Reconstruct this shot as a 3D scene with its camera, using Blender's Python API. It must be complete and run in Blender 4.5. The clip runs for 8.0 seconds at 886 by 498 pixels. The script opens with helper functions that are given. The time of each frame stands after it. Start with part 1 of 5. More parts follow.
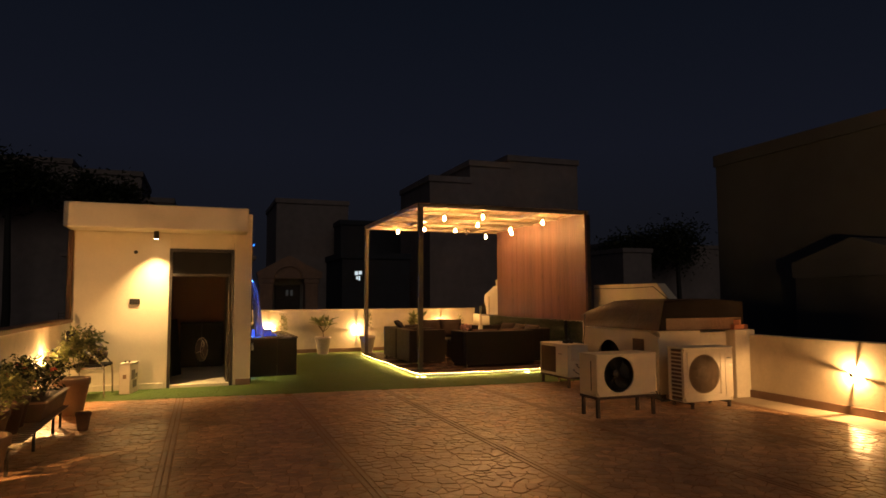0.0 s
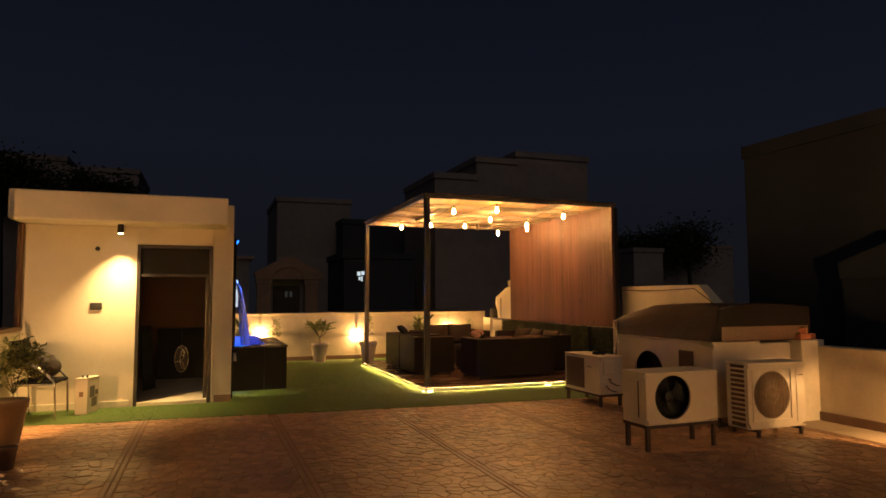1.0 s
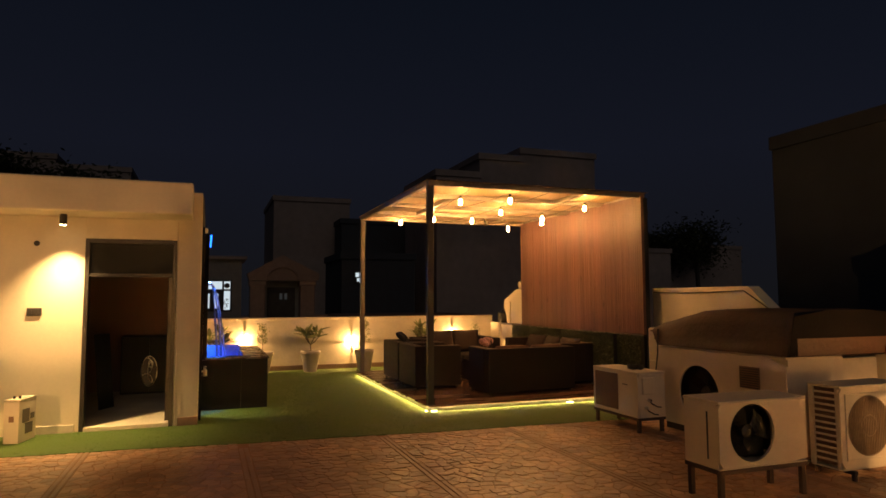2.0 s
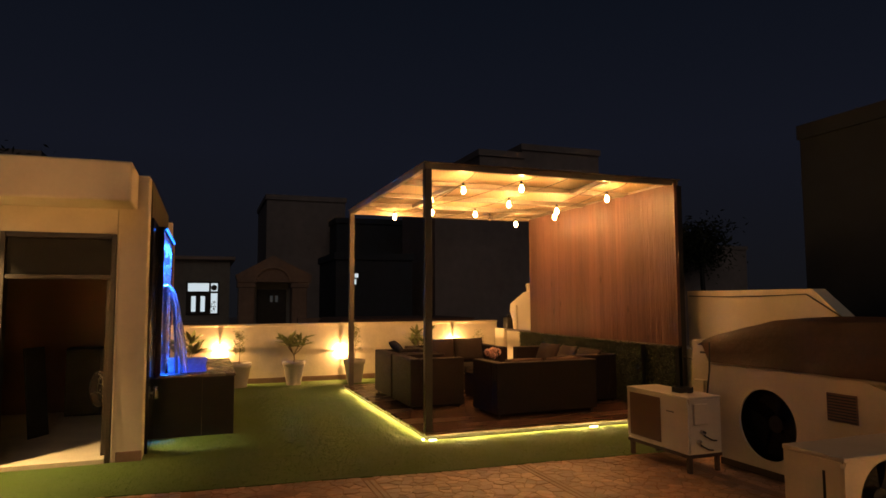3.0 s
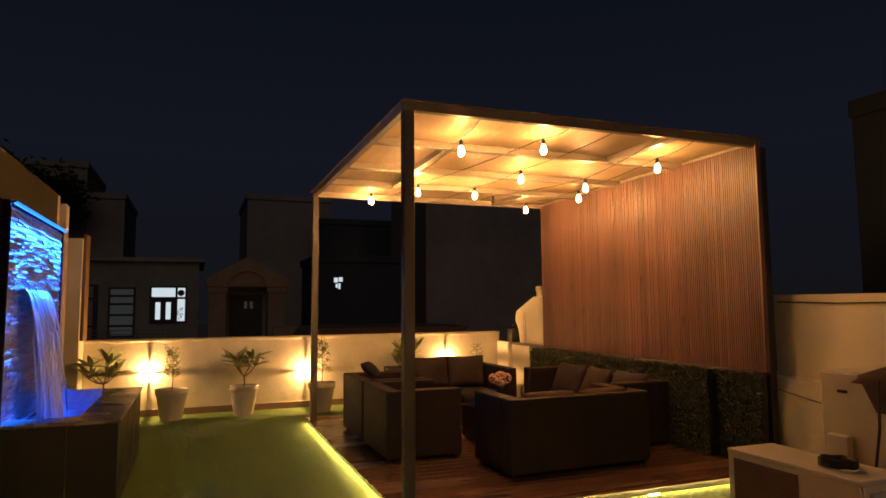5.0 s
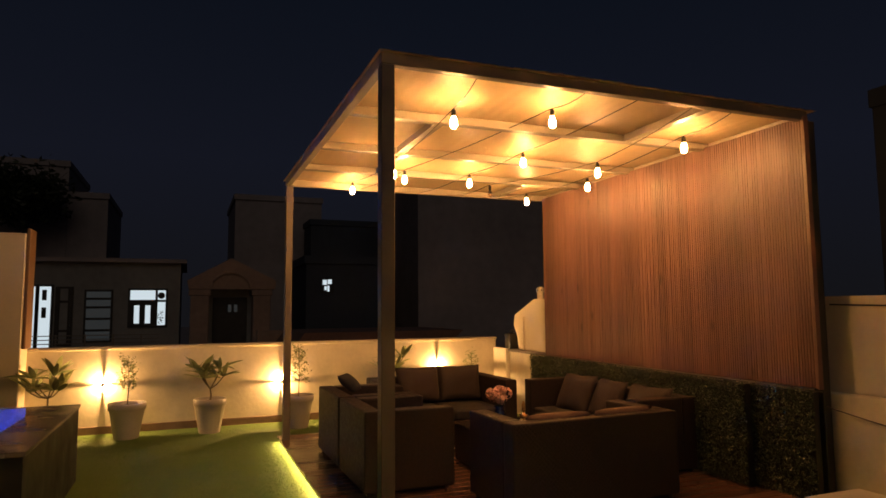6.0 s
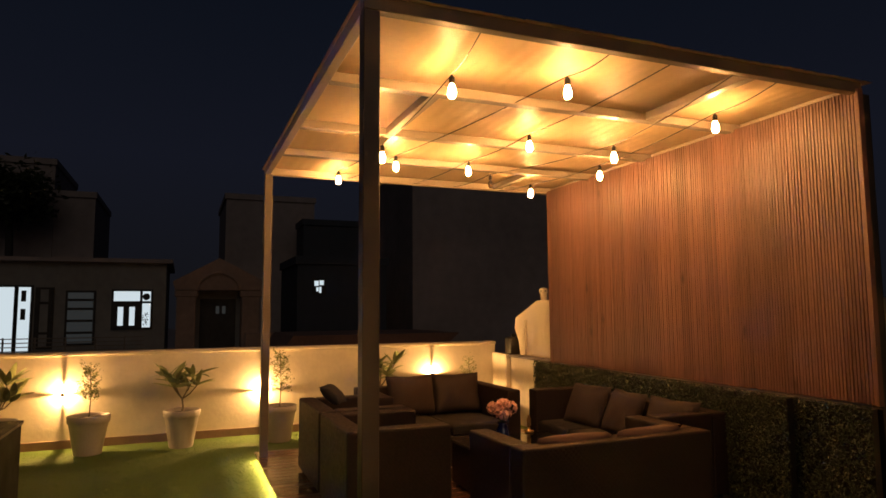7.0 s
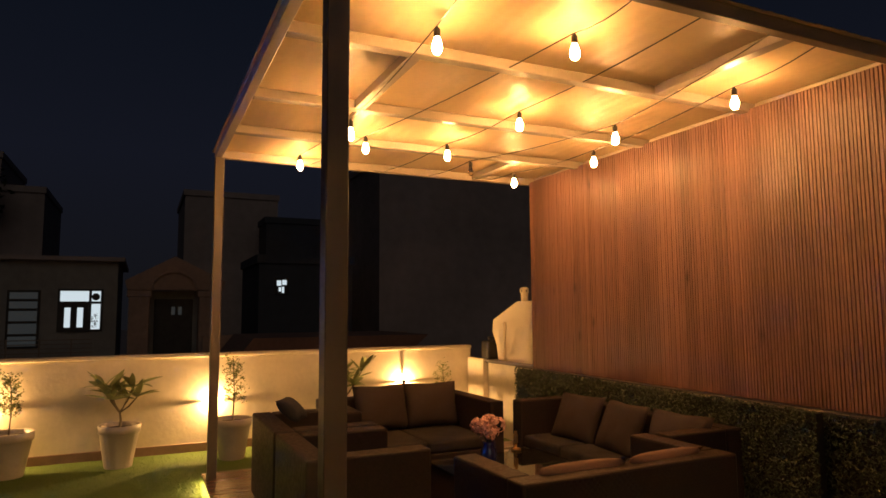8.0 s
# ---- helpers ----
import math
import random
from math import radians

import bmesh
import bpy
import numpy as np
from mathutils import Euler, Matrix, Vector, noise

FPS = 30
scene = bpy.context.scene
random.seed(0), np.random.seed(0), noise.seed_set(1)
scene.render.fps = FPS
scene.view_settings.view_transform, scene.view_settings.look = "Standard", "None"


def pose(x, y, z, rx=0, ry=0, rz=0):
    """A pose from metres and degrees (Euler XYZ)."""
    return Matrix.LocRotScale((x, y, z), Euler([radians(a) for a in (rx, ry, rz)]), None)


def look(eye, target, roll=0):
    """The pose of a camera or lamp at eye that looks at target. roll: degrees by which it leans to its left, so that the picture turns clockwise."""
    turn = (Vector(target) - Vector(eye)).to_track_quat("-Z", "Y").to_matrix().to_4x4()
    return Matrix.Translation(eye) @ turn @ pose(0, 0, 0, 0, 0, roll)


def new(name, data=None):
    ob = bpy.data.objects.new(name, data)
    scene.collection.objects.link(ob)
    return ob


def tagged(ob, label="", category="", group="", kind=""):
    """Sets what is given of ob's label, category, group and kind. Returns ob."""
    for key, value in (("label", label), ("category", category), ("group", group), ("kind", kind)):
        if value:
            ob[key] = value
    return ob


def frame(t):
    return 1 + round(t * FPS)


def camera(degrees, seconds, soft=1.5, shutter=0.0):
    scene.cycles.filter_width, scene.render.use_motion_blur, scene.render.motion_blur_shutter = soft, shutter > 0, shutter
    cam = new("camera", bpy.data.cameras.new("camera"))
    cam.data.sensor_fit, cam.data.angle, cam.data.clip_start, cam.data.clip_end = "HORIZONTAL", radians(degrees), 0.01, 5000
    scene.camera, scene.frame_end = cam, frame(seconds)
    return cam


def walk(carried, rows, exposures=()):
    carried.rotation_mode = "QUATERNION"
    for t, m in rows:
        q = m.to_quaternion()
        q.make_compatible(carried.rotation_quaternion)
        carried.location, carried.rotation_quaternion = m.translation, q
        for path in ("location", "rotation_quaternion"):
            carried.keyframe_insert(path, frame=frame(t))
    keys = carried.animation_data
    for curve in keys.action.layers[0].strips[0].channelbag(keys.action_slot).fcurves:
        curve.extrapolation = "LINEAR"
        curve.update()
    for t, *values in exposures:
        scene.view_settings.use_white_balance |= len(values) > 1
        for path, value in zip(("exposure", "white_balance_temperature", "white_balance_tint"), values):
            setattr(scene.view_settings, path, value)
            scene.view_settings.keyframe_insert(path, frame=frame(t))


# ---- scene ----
cam = camera(68.9, 8.0, soft=1.6)
PATH = [
    (0.0, (0.255, 0.102, 1.396), (0.951, 1.971, 1.545), -0.2),
    (0.5, (0.461, 0.767, 1.422), (1.150, 2.639, 1.571), -0.2),
    (1.0, (0.665, 1.444, 1.438), (1.349, 3.318, 1.589), -0.2),
    (1.5, (0.868, 2.123, 1.445), (1.549, 3.997, 1.599), -0.2),
    (3.0, (1.555, 4.149, 1.515), (2.242, 6.021, 1.675), -0.3),
    (3.5, (1.785, 4.815, 1.523), (2.476, 6.685, 1.687), -0.35),
    (4.0, (2.016, 5.416, 1.522), (2.711, 7.283, 1.692), -0.4),
    (4.5, (2.223, 5.948, 1.536), (2.924, 7.813, 1.709), -0.4),
    (6.0, (2.815, 7.369, 1.549), (3.543, 9.223, 1.734), -0.45),
    (6.5, (2.955, 7.722, 1.550), (3.690, 9.572, 1.740), -0.4),
    (7.0, (3.076, 8.052, 1.556), (3.818, 9.899, 1.746), -0.4),
    (7.5, (3.187, 8.395, 1.564), (3.939, 10.238, 1.754), -0.4),
    (7.7, (3.222, 8.538, 1.566), (3.980, 10.378, 1.756), -0.4),
    (7.8, (3.238, 8.610, 1.567), (4.017, 10.442, 1.757), -0.4),
    (7.9, (3.254, 8.683, 1.567), (4.057, 10.504, 1.758), -0.4),
    (8.0, (3.269, 8.756, 1.568), (4.108, 10.561, 1.759), -0.4),
]
walk(cam, [(t, look(eye, target, roll)) for t, eye, target, roll in PATH], [(0.0, 0.0), (8.0, 0.0)])

# ---- night sky ----
world = bpy.data.worlds.new("night_sky")
scene.world = world
world.use_nodes = True
wn, wl = world.node_tree.nodes, world.node_tree.links
wn.clear()
w_out, w_bg = wn.new("ShaderNodeOutputWorld"), wn.new("ShaderNodeBackground")
w_tc, w_sep, w_ramp = wn.new("ShaderNodeTexCoord"), wn.new("ShaderNodeSeparateXYZ"), wn.new("ShaderNodeValToRGB")
wl.new(w_tc.outputs["Generated"], w_sep.inputs[0])
wl.new(w_sep.outputs["Z"], w_ramp.inputs[0])
ramp_keys = w_ramp.color_ramp.elements
ramp_keys[0].position, ramp_keys[0].color = 0.0, (0.0064, 0.0064, 0.0080, 1)
ramp_keys[1].position, ramp_keys[1].color = 0.5, (0.0034, 0.0050, 0.0094, 1)
mid_key = ramp_keys.new(0.22)
mid_key.color = (0.0066, 0.0076, 0.0135, 1)
wl.new(w_ramp.outputs[0], w_bg.inputs[0])
w_bg.inputs[1].default_value = 1.0
wl.new(w_bg.outputs[0], w_out.inputs[0])

WARM, AMBER, BLUE = (1.0, 0.53, 0.18), (1.0, 0.47, 0.145), (0.01, 0.14, 1.0)
BULB, WALL_LAMP, SPOT, STRIP, BLUE_STRIP = 625.0, 70.0, 370.0, 270.0, 300.0

# faint fill sun from behind the walker, added to lift the dark far walls
fill_sun = bpy.data.lights.new("city_glow", "SUN")
fill_sun.energy, fill_sun.angle, fill_sun.color = 0.16, radians(40), (1.0, 0.80, 0.62)
fill_sun_lamp = new("city_glow", fill_sun)
fill_sun_lamp.matrix_basis = look((0, -30, 25), (8, 20, 0))

# ---- materials ----
def material(name, base, rough=0.6, metal=0.0, vary=0.15, scale=6.0, fine=60.0, bump=0.15, island=0.0, stain=0.0, coat=0.0, spec=0.5, vector="Object", stretch=(1, 1, 1)):
    """A surface with two scales of colour variation and fine relief."""
    m = bpy.data.materials.new(name)
    m.use_nodes = True
    n, l = m.node_tree.nodes, m.node_tree.links
    b = n["Principled BSDF"]
    b.inputs["Roughness"].default_value, b.inputs["Metallic"].default_value = rough, metal
    b.inputs["Coat Weight"].default_value = coat
    b.inputs["Specular IOR Level"].default_value = spec
    tc = n.new("ShaderNodeTexCoord")
    big, small = n.new("ShaderNodeTexNoise"), n.new("ShaderNodeTexNoise")
    big.inputs["Scale"].default_value, small.inputs["Scale"].default_value = scale, fine
    big.inputs["Detail"].default_value, small.inputs["Detail"].default_value = 6, 4
    place = n.new("ShaderNodeNewGeometry").outputs["Position"] if vector == "World" else tc.outputs[vector]
    grain = n.new("ShaderNodeMapping")
    grain.inputs["Scale"].default_value = stretch
    l.new(place, grain.inputs["Vector"])
    for t in (big, small):
        l.new(grain.outputs[0], t.inputs["Vector"])
    add = n.new("ShaderNodeMath")
    add.operation = "MULTIPLY_ADD"
    l.new(small.outputs[0], add.inputs[0])
    add.inputs[1].default_value = 0.5
    l.new(big.outputs[0], add.inputs[2])
    rng = n.new("ShaderNodeMapRange")
    l.new(add.outputs[0], rng.inputs[0])
    rng.inputs[1].default_value, rng.inputs[2].default_value = 0.45, 1.05
    rng.inputs[3].default_value, rng.inputs[4].default_value = 1 - vary, 1 + vary
    hsv = n.new("ShaderNodeHueSaturation")
    hsv.inputs["Color"].default_value = (*base, 1)
    value = rng.outputs[0]
    if island:
        info = n.new("ShaderNodeObjectInfo") if island > 0 else n.new("ShaderNodeNewGeometry")
        r2 = n.new("ShaderNodeMapRange")
        l.new(info.outputs["Random" if island > 0 else "Random Per Island"], r2.inputs[0])
        r2.inputs[3].default_value, r2.inputs[4].default_value = 1 - abs(island), 1 + abs(island)
        mul = n.new("ShaderNodeMath")
        mul.operation = "MULTIPLY"
        l.new(value, mul.inputs[0]), l.new(r2.outputs[0], mul.inputs[1])
        value = mul.outputs[0]
    l.new(value, hsv.inputs["Value"])
    colour = hsv.outputs[0]
    if stain:
        st = n.new("ShaderNodeTexNoise")
        st.inputs["Scale"].default_value, st.inputs["Detail"].default_value = 1.3, 8
        l.new(place, st.inputs["Vector"])
        sr = n.new("ShaderNodeMapRange")
        l.new(st.outputs[0], sr.inputs[0])
        sr.inputs[1].default_value, sr.inputs[2].default_value = 0.52, 0.72
        sr.inputs[3].default_value, sr.inputs[4].default_value = 0.0, stain
        mix = n.new("ShaderNodeMix")
        mix.data_type = "RGBA"
        l.new(sr.outputs[0], mix.inputs["Factor"]), l.new(colour, mix.inputs[6])
        mix.inputs[7].default_value = (base[0] * 0.35, base[1] * 0.32, base[2] * 0.28, 1)
        colour = mix.outputs[2]
    l.new(colour, b.inputs["Base Color"])
    rr = n.new("ShaderNodeMapRange")
    l.new(big.outputs[0], rr.inputs[0])
    rr.inputs[1].default_value, rr.inputs[2].default_value = 0.3, 0.7
    rr.inputs[3].default_value, rr.inputs[4].default_value = max(0.02, rough - 0.1), min(1, rough + 0.1)
    l.new(rr.outputs[0], b.inputs["Roughness"])
    if bump:
        bp = n.new("ShaderNodeBump")
        bp.inputs["Strength"].default_value, bp.inputs["Distance"].default_value = bump, 0.01
        l.new(small.outputs[0], bp.inputs["Height"])
        l.new(bp.outputs[0], b.inputs["Normal"])
    return m


def thin_leaf(m, share=0.45):
    """Lets light through a leaf material."""
    n, l = m.node_tree.nodes, m.node_tree.links
    b, out = n["Principled BSDF"], n["Material Output"]
    tr, mix = n.new("ShaderNodeBsdfTranslucent"), n.new("ShaderNodeMixShader")
    l.new(b.inputs["Base Color"].links[0].from_socket, tr.inputs["Color"])
    mix.inputs[0].default_value = share
    l.new(b.outputs[0], mix.inputs[1]), l.new(tr.outputs[0], mix.inputs[2])
    l.new(mix.outputs[0], out.inputs["Surface"])
    return m


def glow(name, colour, strength):
    m = bpy.data.materials.new(name)
    m.use_nodes = True
    b = m.node_tree.nodes["Principled BSDF"]
    b.inputs["Base Color"].default_value = (*(0.1 * c for c in colour), 1)
    b.inputs["Emission Color"].default_value = (*colour, 1)
    b.inputs["Emission Strength"].default_value = strength
    return m


def glass(name, colour=(1, 1, 1), rough=0.02, ior=1.45):
    m = bpy.data.materials.new(name)
    m.use_nodes = True
    b = m.node_tree.nodes["Principled BSDF"]
    b.inputs["Base Color"].default_value = (*colour, 1)
    b.inputs["Transmission Weight"].default_value, b.inputs["Roughness"].default_value, b.inputs["IOR"].default_value = 1.0, rough, ior
    return m


plaster = material("cream_plaster", (0.68, 0.60, 0.46), 0.75, vary=0.07, scale=2.2, fine=30, bump=0.06, stain=0.18)
plaster_clean = material("cream_flue_plaster", (0.68, 0.60, 0.46), 0.75, vary=0.06, scale=3, fine=45, bump=0.2, stain=0.04)
plaster_rough = material("rough_cream_plaster", (0.66, 0.59, 0.46), 0.7, vary=0.12, scale=4, fine=20, bump=0.24, stain=0.28)
brown_trim = material("brown_painted_trim", (0.20, 0.11, 0.06), 0.55, vary=0.2, scale=5, fine=70, bump=0.2)
skirting = material("brown_stone_skirting", (0.20, 0.12, 0.085), 0.5, vary=0.2, scale=8, fine=80)
mortar = material("paving_mortar", (0.37, 0.20, 0.108), 0.85, vary=0.2, scale=3, fine=50, bump=0.4, stain=0.4)
stone = material("paving_stone", (0.46, 0.262, 0.148), 0.38, vary=0.34, scale=1.1, fine=16, bump=0.6, island=-0.26, stain=0.55, vector="World")
cement = material("pale_cement", (0.46, 0.36, 0.25), 0.7, vary=0.14, scale=2.5, fine=40, bump=0.25, stain=0.3)
band_stone = material("paving_band_stone", (0.38, 0.22, 0.13), 0.45, vary=0.15, scale=3, fine=40, bump=0.3, stain=0.3)
turf_base = material("turf_backing", (0.078, 0.128, 0.018), 0.9, vary=0.12, scale=2.5, fine=120, bump=0.2)
turf_blade = material("turf_blades", (0.088, 0.150, 0.020), 0.75, vary=0.22, scale=1.6, fine=30, bump=0, island=-0.25)
black_steel = material("black_powder_coated_steel", (0.018, 0.016, 0.014), 0.45, metal=0.0, vary=0.2, fine=90, bump=0.1)
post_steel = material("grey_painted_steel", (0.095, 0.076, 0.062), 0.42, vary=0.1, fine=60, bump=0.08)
# the same grey paint with shade put into its colour, for the near post
post_shaded = material("shaded_post_steel", (0.042, 0.034, 0.028), 0.42, vary=0.1, fine=60, bump=0.08)
beam_paint = material("white_painted_steel", (0.31, 0.265, 0.215), 0.45, vary=0.08, fine=50, bump=0.1, stain=0.15)
granite = material("polished_black_granite", (0.009, 0.009, 0.010), 0.15, vary=0.15, scale=3, fine=260, bump=0.0, spec=0.13)
granite_dull = material("black_granite_panel", (0.009, 0.009, 0.010), 0.42, vary=0.2, scale=3, fine=200, bump=0.02, spec=0.08)
granite_rim = material("honed_grey_granite", (0.045, 0.040, 0.036), 0.25, vary=0.15, scale=3, fine=200, bump=0.05)
deck_wood = material("dark_red_deck_wood", (0.120, 0.060, 0.040), 0.26, vary=0.25, scale=3, fine=40, bump=0.2, island=0.18, vector="World", stretch=(0.1, 1, 1))
brown_wall = material("brown_interior_paint", (0.20, 0.10, 0.066), 0.6, vary=0.1, scale=2)
door_steel = material("brown_black_door_frame", (0.026, 0.020, 0.017), 0.4, vary=0.15, fine=80)
far_wall = material("distant_grey_plaster", (0.14, 0.145, 0.145), 0.9, vary=0.25, scale=0.5, fine=4, bump=0)
# darkened copy of the distant walls: the unlit look is in the colour
far_darkened = material("distant_building_darkened_as_unlit", (0.026, 0.032, 0.045), 0.9, vary=0.3, scale=0.3, fine=2, bump=0)
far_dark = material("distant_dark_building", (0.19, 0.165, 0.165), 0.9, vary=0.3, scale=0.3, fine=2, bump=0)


# ---- building helpers ----
def as_mesh(name, bm, mat, smooth=False):
    me = bpy.data.meshes.new(name)
    bmesh.ops.recalc_face_normals(bm, faces=bm.faces)
    bm.to_mesh(me)
    bm.free()
    me.materials.append(mat)
    if smooth:
        for p in me.polygons:
            p.use_smooth = True
    return me


def part(name, bm, mat, parent=None, label="", smooth=False, kind=""):
    ob = new(name, as_mesh(name, bm, mat, smooth))
    if parent is not None:
        ob.parent = parent
    return tagged(ob, label=label, kind=kind)


def thing(name, label, category, m=None, group="", kind=""):
    ob = tagged(new(name), label, category, group, kind)
    if m is not None:
        ob.matrix_basis = m
    return ob


def box(x0, x1, y0, y1, z0, z1, bevel=0.0, seg=1, bm=None, m=None):
    """A box between two corners, with rounded edges."""
    own = bmesh.new()
    bmesh.ops.create_cube(own, size=1.0)
    bmesh.ops.scale(own, vec=(x1 - x0, y1 - y0, z1 - z0), verts=own.verts)
    bmesh.ops.translate(own, vec=((x0 + x1) / 2, (y0 + y1) / 2, (z0 + z1) / 2), verts=own.verts)
    if bevel:
        bmesh.ops.bevel(own, geom=list(own.edges), offset=bevel, segments=seg, affect="EDGES", profile=0.5)
    if m is not None:
        bmesh.ops.transform(own, matrix=m, verts=own.verts)
    return joined(bm, own)


def joined(bm, own):
    if bm is None:
        return own
    me = bpy.data.meshes.new("scratch")
    own.to_mesh(me)
    own.free()
    bm.from_mesh(me)
    bpy.data.meshes.remove(me)
    return bm


def lathe(profile, sides=24, bm=None, m=None):
    """Turns a profile of (radius, z) round the z axis."""
    own = bmesh.new()
    rings = []
    for r, z in profile:
        rings.append([own.verts.new((max(r, 1e-4) * math.cos(2 * math.pi * k / sides), max(r, 1e-4) * math.sin(2 * math.pi * k / sides), z)) for k in range(sides)])
    for a, b in zip(rings, rings[1:]):
        for k in range(sides):
            own.faces.new((a[k], a[(k + 1) % sides], b[(k + 1) % sides], b[k]))
    for ring in (rings[0], rings[-1]):
        own.faces.new(ring)
    if m is not None:
        bmesh.ops.transform(own, matrix=m, verts=own.verts)
    return joined(bm, own)


def tube(points, radius, sides=8, bm=None, tip=None):
    """A round bar along points, thinning to tip."""
    own = bmesh.new()
    pts = [Vector(p) for p in points]
    rings = []
    for k, p in enumerate(pts):
        way = (pts[min(k + 1, len(pts) - 1)] - pts[max(k - 1, 0)]).normalized()
        side = way.cross(Vector((0, 0, 1)) if abs(way.z) < 0.9 else Vector((1, 0, 0))).normalized()
        up = side.cross(way)
        r = radius if tip is None else radius + (tip - radius) * k / max(1, len(pts) - 1)
        rings.append([own.verts.new(p + r * (math.cos(2 * math.pi * j / sides) * side + math.sin(2 * math.pi * j / sides) * up)) for j in range(sides)])
    for a, b in zip(rings, rings[1:]):
        for j in range(sides):
            own.faces.new((a[j], a[(j + 1) % sides], b[(j + 1) % sides], b[j]))
    own.faces.new(rings[0]), own.faces.new(rings[-1])
    return joined(bm, own)


def prism(outline, lo, hi, axis="z", bm=None):
    """A flat outline pushed from lo to hi along an axis; outline in the other two axes, in order."""
    own = bmesh.new()

    def at(a, b, c):
        return {"x": (c, a, b), "y": (a, c, b), "z": (a, b, c)}[axis]

    low = [own.verts.new(at(a, b, lo)) for a, b in outline]
    high = [own.verts.new(at(a, b, hi)) for a, b in outline]
    own.faces.new(low), own.faces.new(high)
    for k in range(len(outline)):
        j = (k + 1) % len(outline)
        own.faces.new((low[k], low[j], high[j], high[k]))
    return joined(bm, own)


def structure(name, bm, mat, label="", category=""):
    return tagged(part(name, bm, mat), label, category, kind="structure")


def lamp(name, kind, place, power, colour, size=0.01, target=None, angle=60, blend=0.5):
    data = bpy.data.lights.new(name, kind)
    data.energy, data.color = power, colour
    data.shadow_soft_size = size
    if kind == "SPOT":
        data.spot_size, data.spot_blend = radians(angle), blend
    ob = new(name, data)
    ob.matrix_basis = look(place, target) if target else Matrix.Translation(place)
    return ob

# ---- terrace floor, parapets, rooms ----
LEFT, RIGHT, BACK, NEAR = -1.57, 7.5, 16.75, -3.0
structure("floor", box(LEFT - 0.2, RIGHT + 0.3, NEAR, BACK + 0.15, -0.30, -0.0040), mortar, "mortar bed of a brown stone-paved roof terrace", "floor")


def parapet(name, bm, label):
    return structure(name, bm, plaster_rough, label, "parapet wall")


# back parapet with rounded coping and skirting
parapet("wall_north", box(LEFT - 0.15, 7.395, BACK, BACK + 0.14, -0.02, 1.06, 0.012, 2), "cream plastered terrace parapet lit by wall lamps")
structure("coping", box(LEFT - 0.15, 7.395, BACK - 0.03, BACK + 0.17, 1.06, 1.10, 0.012, 2), plaster_rough, "cream plaster coping along the parapet top", "coping")
structure("baseboard", box(1.0, 7.2, BACK - 0.02, BACK, 0.0, 0.10, 0.004), skirting, "brown stone skirting at the parapet foot", "skirting")
# left parapet
parapet("wall_west", box(LEFT - 0.15, LEFT, NEAR, 11.11, -0.02, 1.04, 0.01, 2), "cream plastered parapet with a brown rail")
structure("rail_coping", box(LEFT - 0.18, LEFT + 0.03, NEAR, 11.08, 1.04, 1.09, 0.008, 2), brown_trim, "brown painted capping on the parapet", "coping")
# right parapet
parapet("wall_east", box(RIGHT - 0.05, RIGHT + 0.12, NEAR, 7.15, -0.02, 0.86, 0.01, 2), "low cream plastered parapet with a brown skirting")
structure("baseboard", box(RIGHT - 0.07, RIGHT - 0.05, NEAR, 7.15, 0.0, 0.10, 0.004), skirting, "brown stone skirting at the parapet foot", "skirting")
structure("pillar", box(7.20, 7.56, 7.15, 7.42, -0.02, 0.93, 0.012, 2), plaster_rough, "cream plastered corner pillar of the parapet", "pillar")
structure("wall_return", box(6.72, 7.195, 7.30, 7.415, -0.02, 0.90, 0.01), plaster_rough, "low cream plastered wall behind the units", "wall")
structure("floor_strip", box(6.925, RIGHT - 0.071, NEAR, 7.295, -0.0038, -0.0004, 0.001), cement, "smooth pale cement strip along the parapet foot", "floor")
# tall wall beside the pergola, with a sloping end
structure("wall_east_tall", prism([(11.06, -0.02), (11.06, 1.625), (9.18, 1.62), (8.86, 1.34), (8.80, 0.90), (7.42, 0.90), (7.42, -0.02)], 7.52, 7.70, "x"), plaster, "tall cream plastered side wall with a sloping end", "wall")
structure("wall_east_inner", box(7.40, 7.70, 11.065, BACK + 0.14, -0.02, 0.90, 0.01), plaster_rough, "cream parapet behind the slatted screen", "parapet wall")
structure("wall_step", box(7.42, 7.518, 9.2, 11.06, -0.02, 0.885, 0.01), plaster_rough, "cream plastered step at the wall foot", "wall")
structure("ledge", box(7.36, 7.72, 15.1, 16.3, 0.90, 0.935, 0.008), far_dark, "dirty dark ledge on the side parapet", "ledge")
structure("wall_chimney", prism([(14.6, 0.935), (14.6, 1.68), (15.62, 1.68), (16.22, 1.45), (16.25, 1.30), (16.14, 1.12), (16.10, 0.935)], 7.46, 7.68, "x"), plaster_clean, "cream gabled flue wall behind the screen", "wall")
structure("pillar", box(7.33, 7.398, 16.28, BACK - 0.031, -0.02, 0.94, 0.006), plaster_rough, "low cream plastered pier in the parapet corner", "pillar")
flue = thing("flue_pipe", "cream vent pipe with a slotted cap on the wall", "vent pipe", pose(7.56, 15.60, 1.681))
part("pipe", lathe([(0.045, 0.0), (0.045, 0.10)], 16), plaster, flue)
part("cap", lathe([(0.058, 0.10), (0.058, 0.145), (0.045, 0.165), (0.02, 0.175)], 16), plaster, flue)
for k in range(6):
    part("slot", box(0.056, 0.0605, -0.008, 0.008, 0.112, 0.140), far_dark, flue).matrix_basis = pose(0, 0, 0, 0, 0, 60 * k + 20)
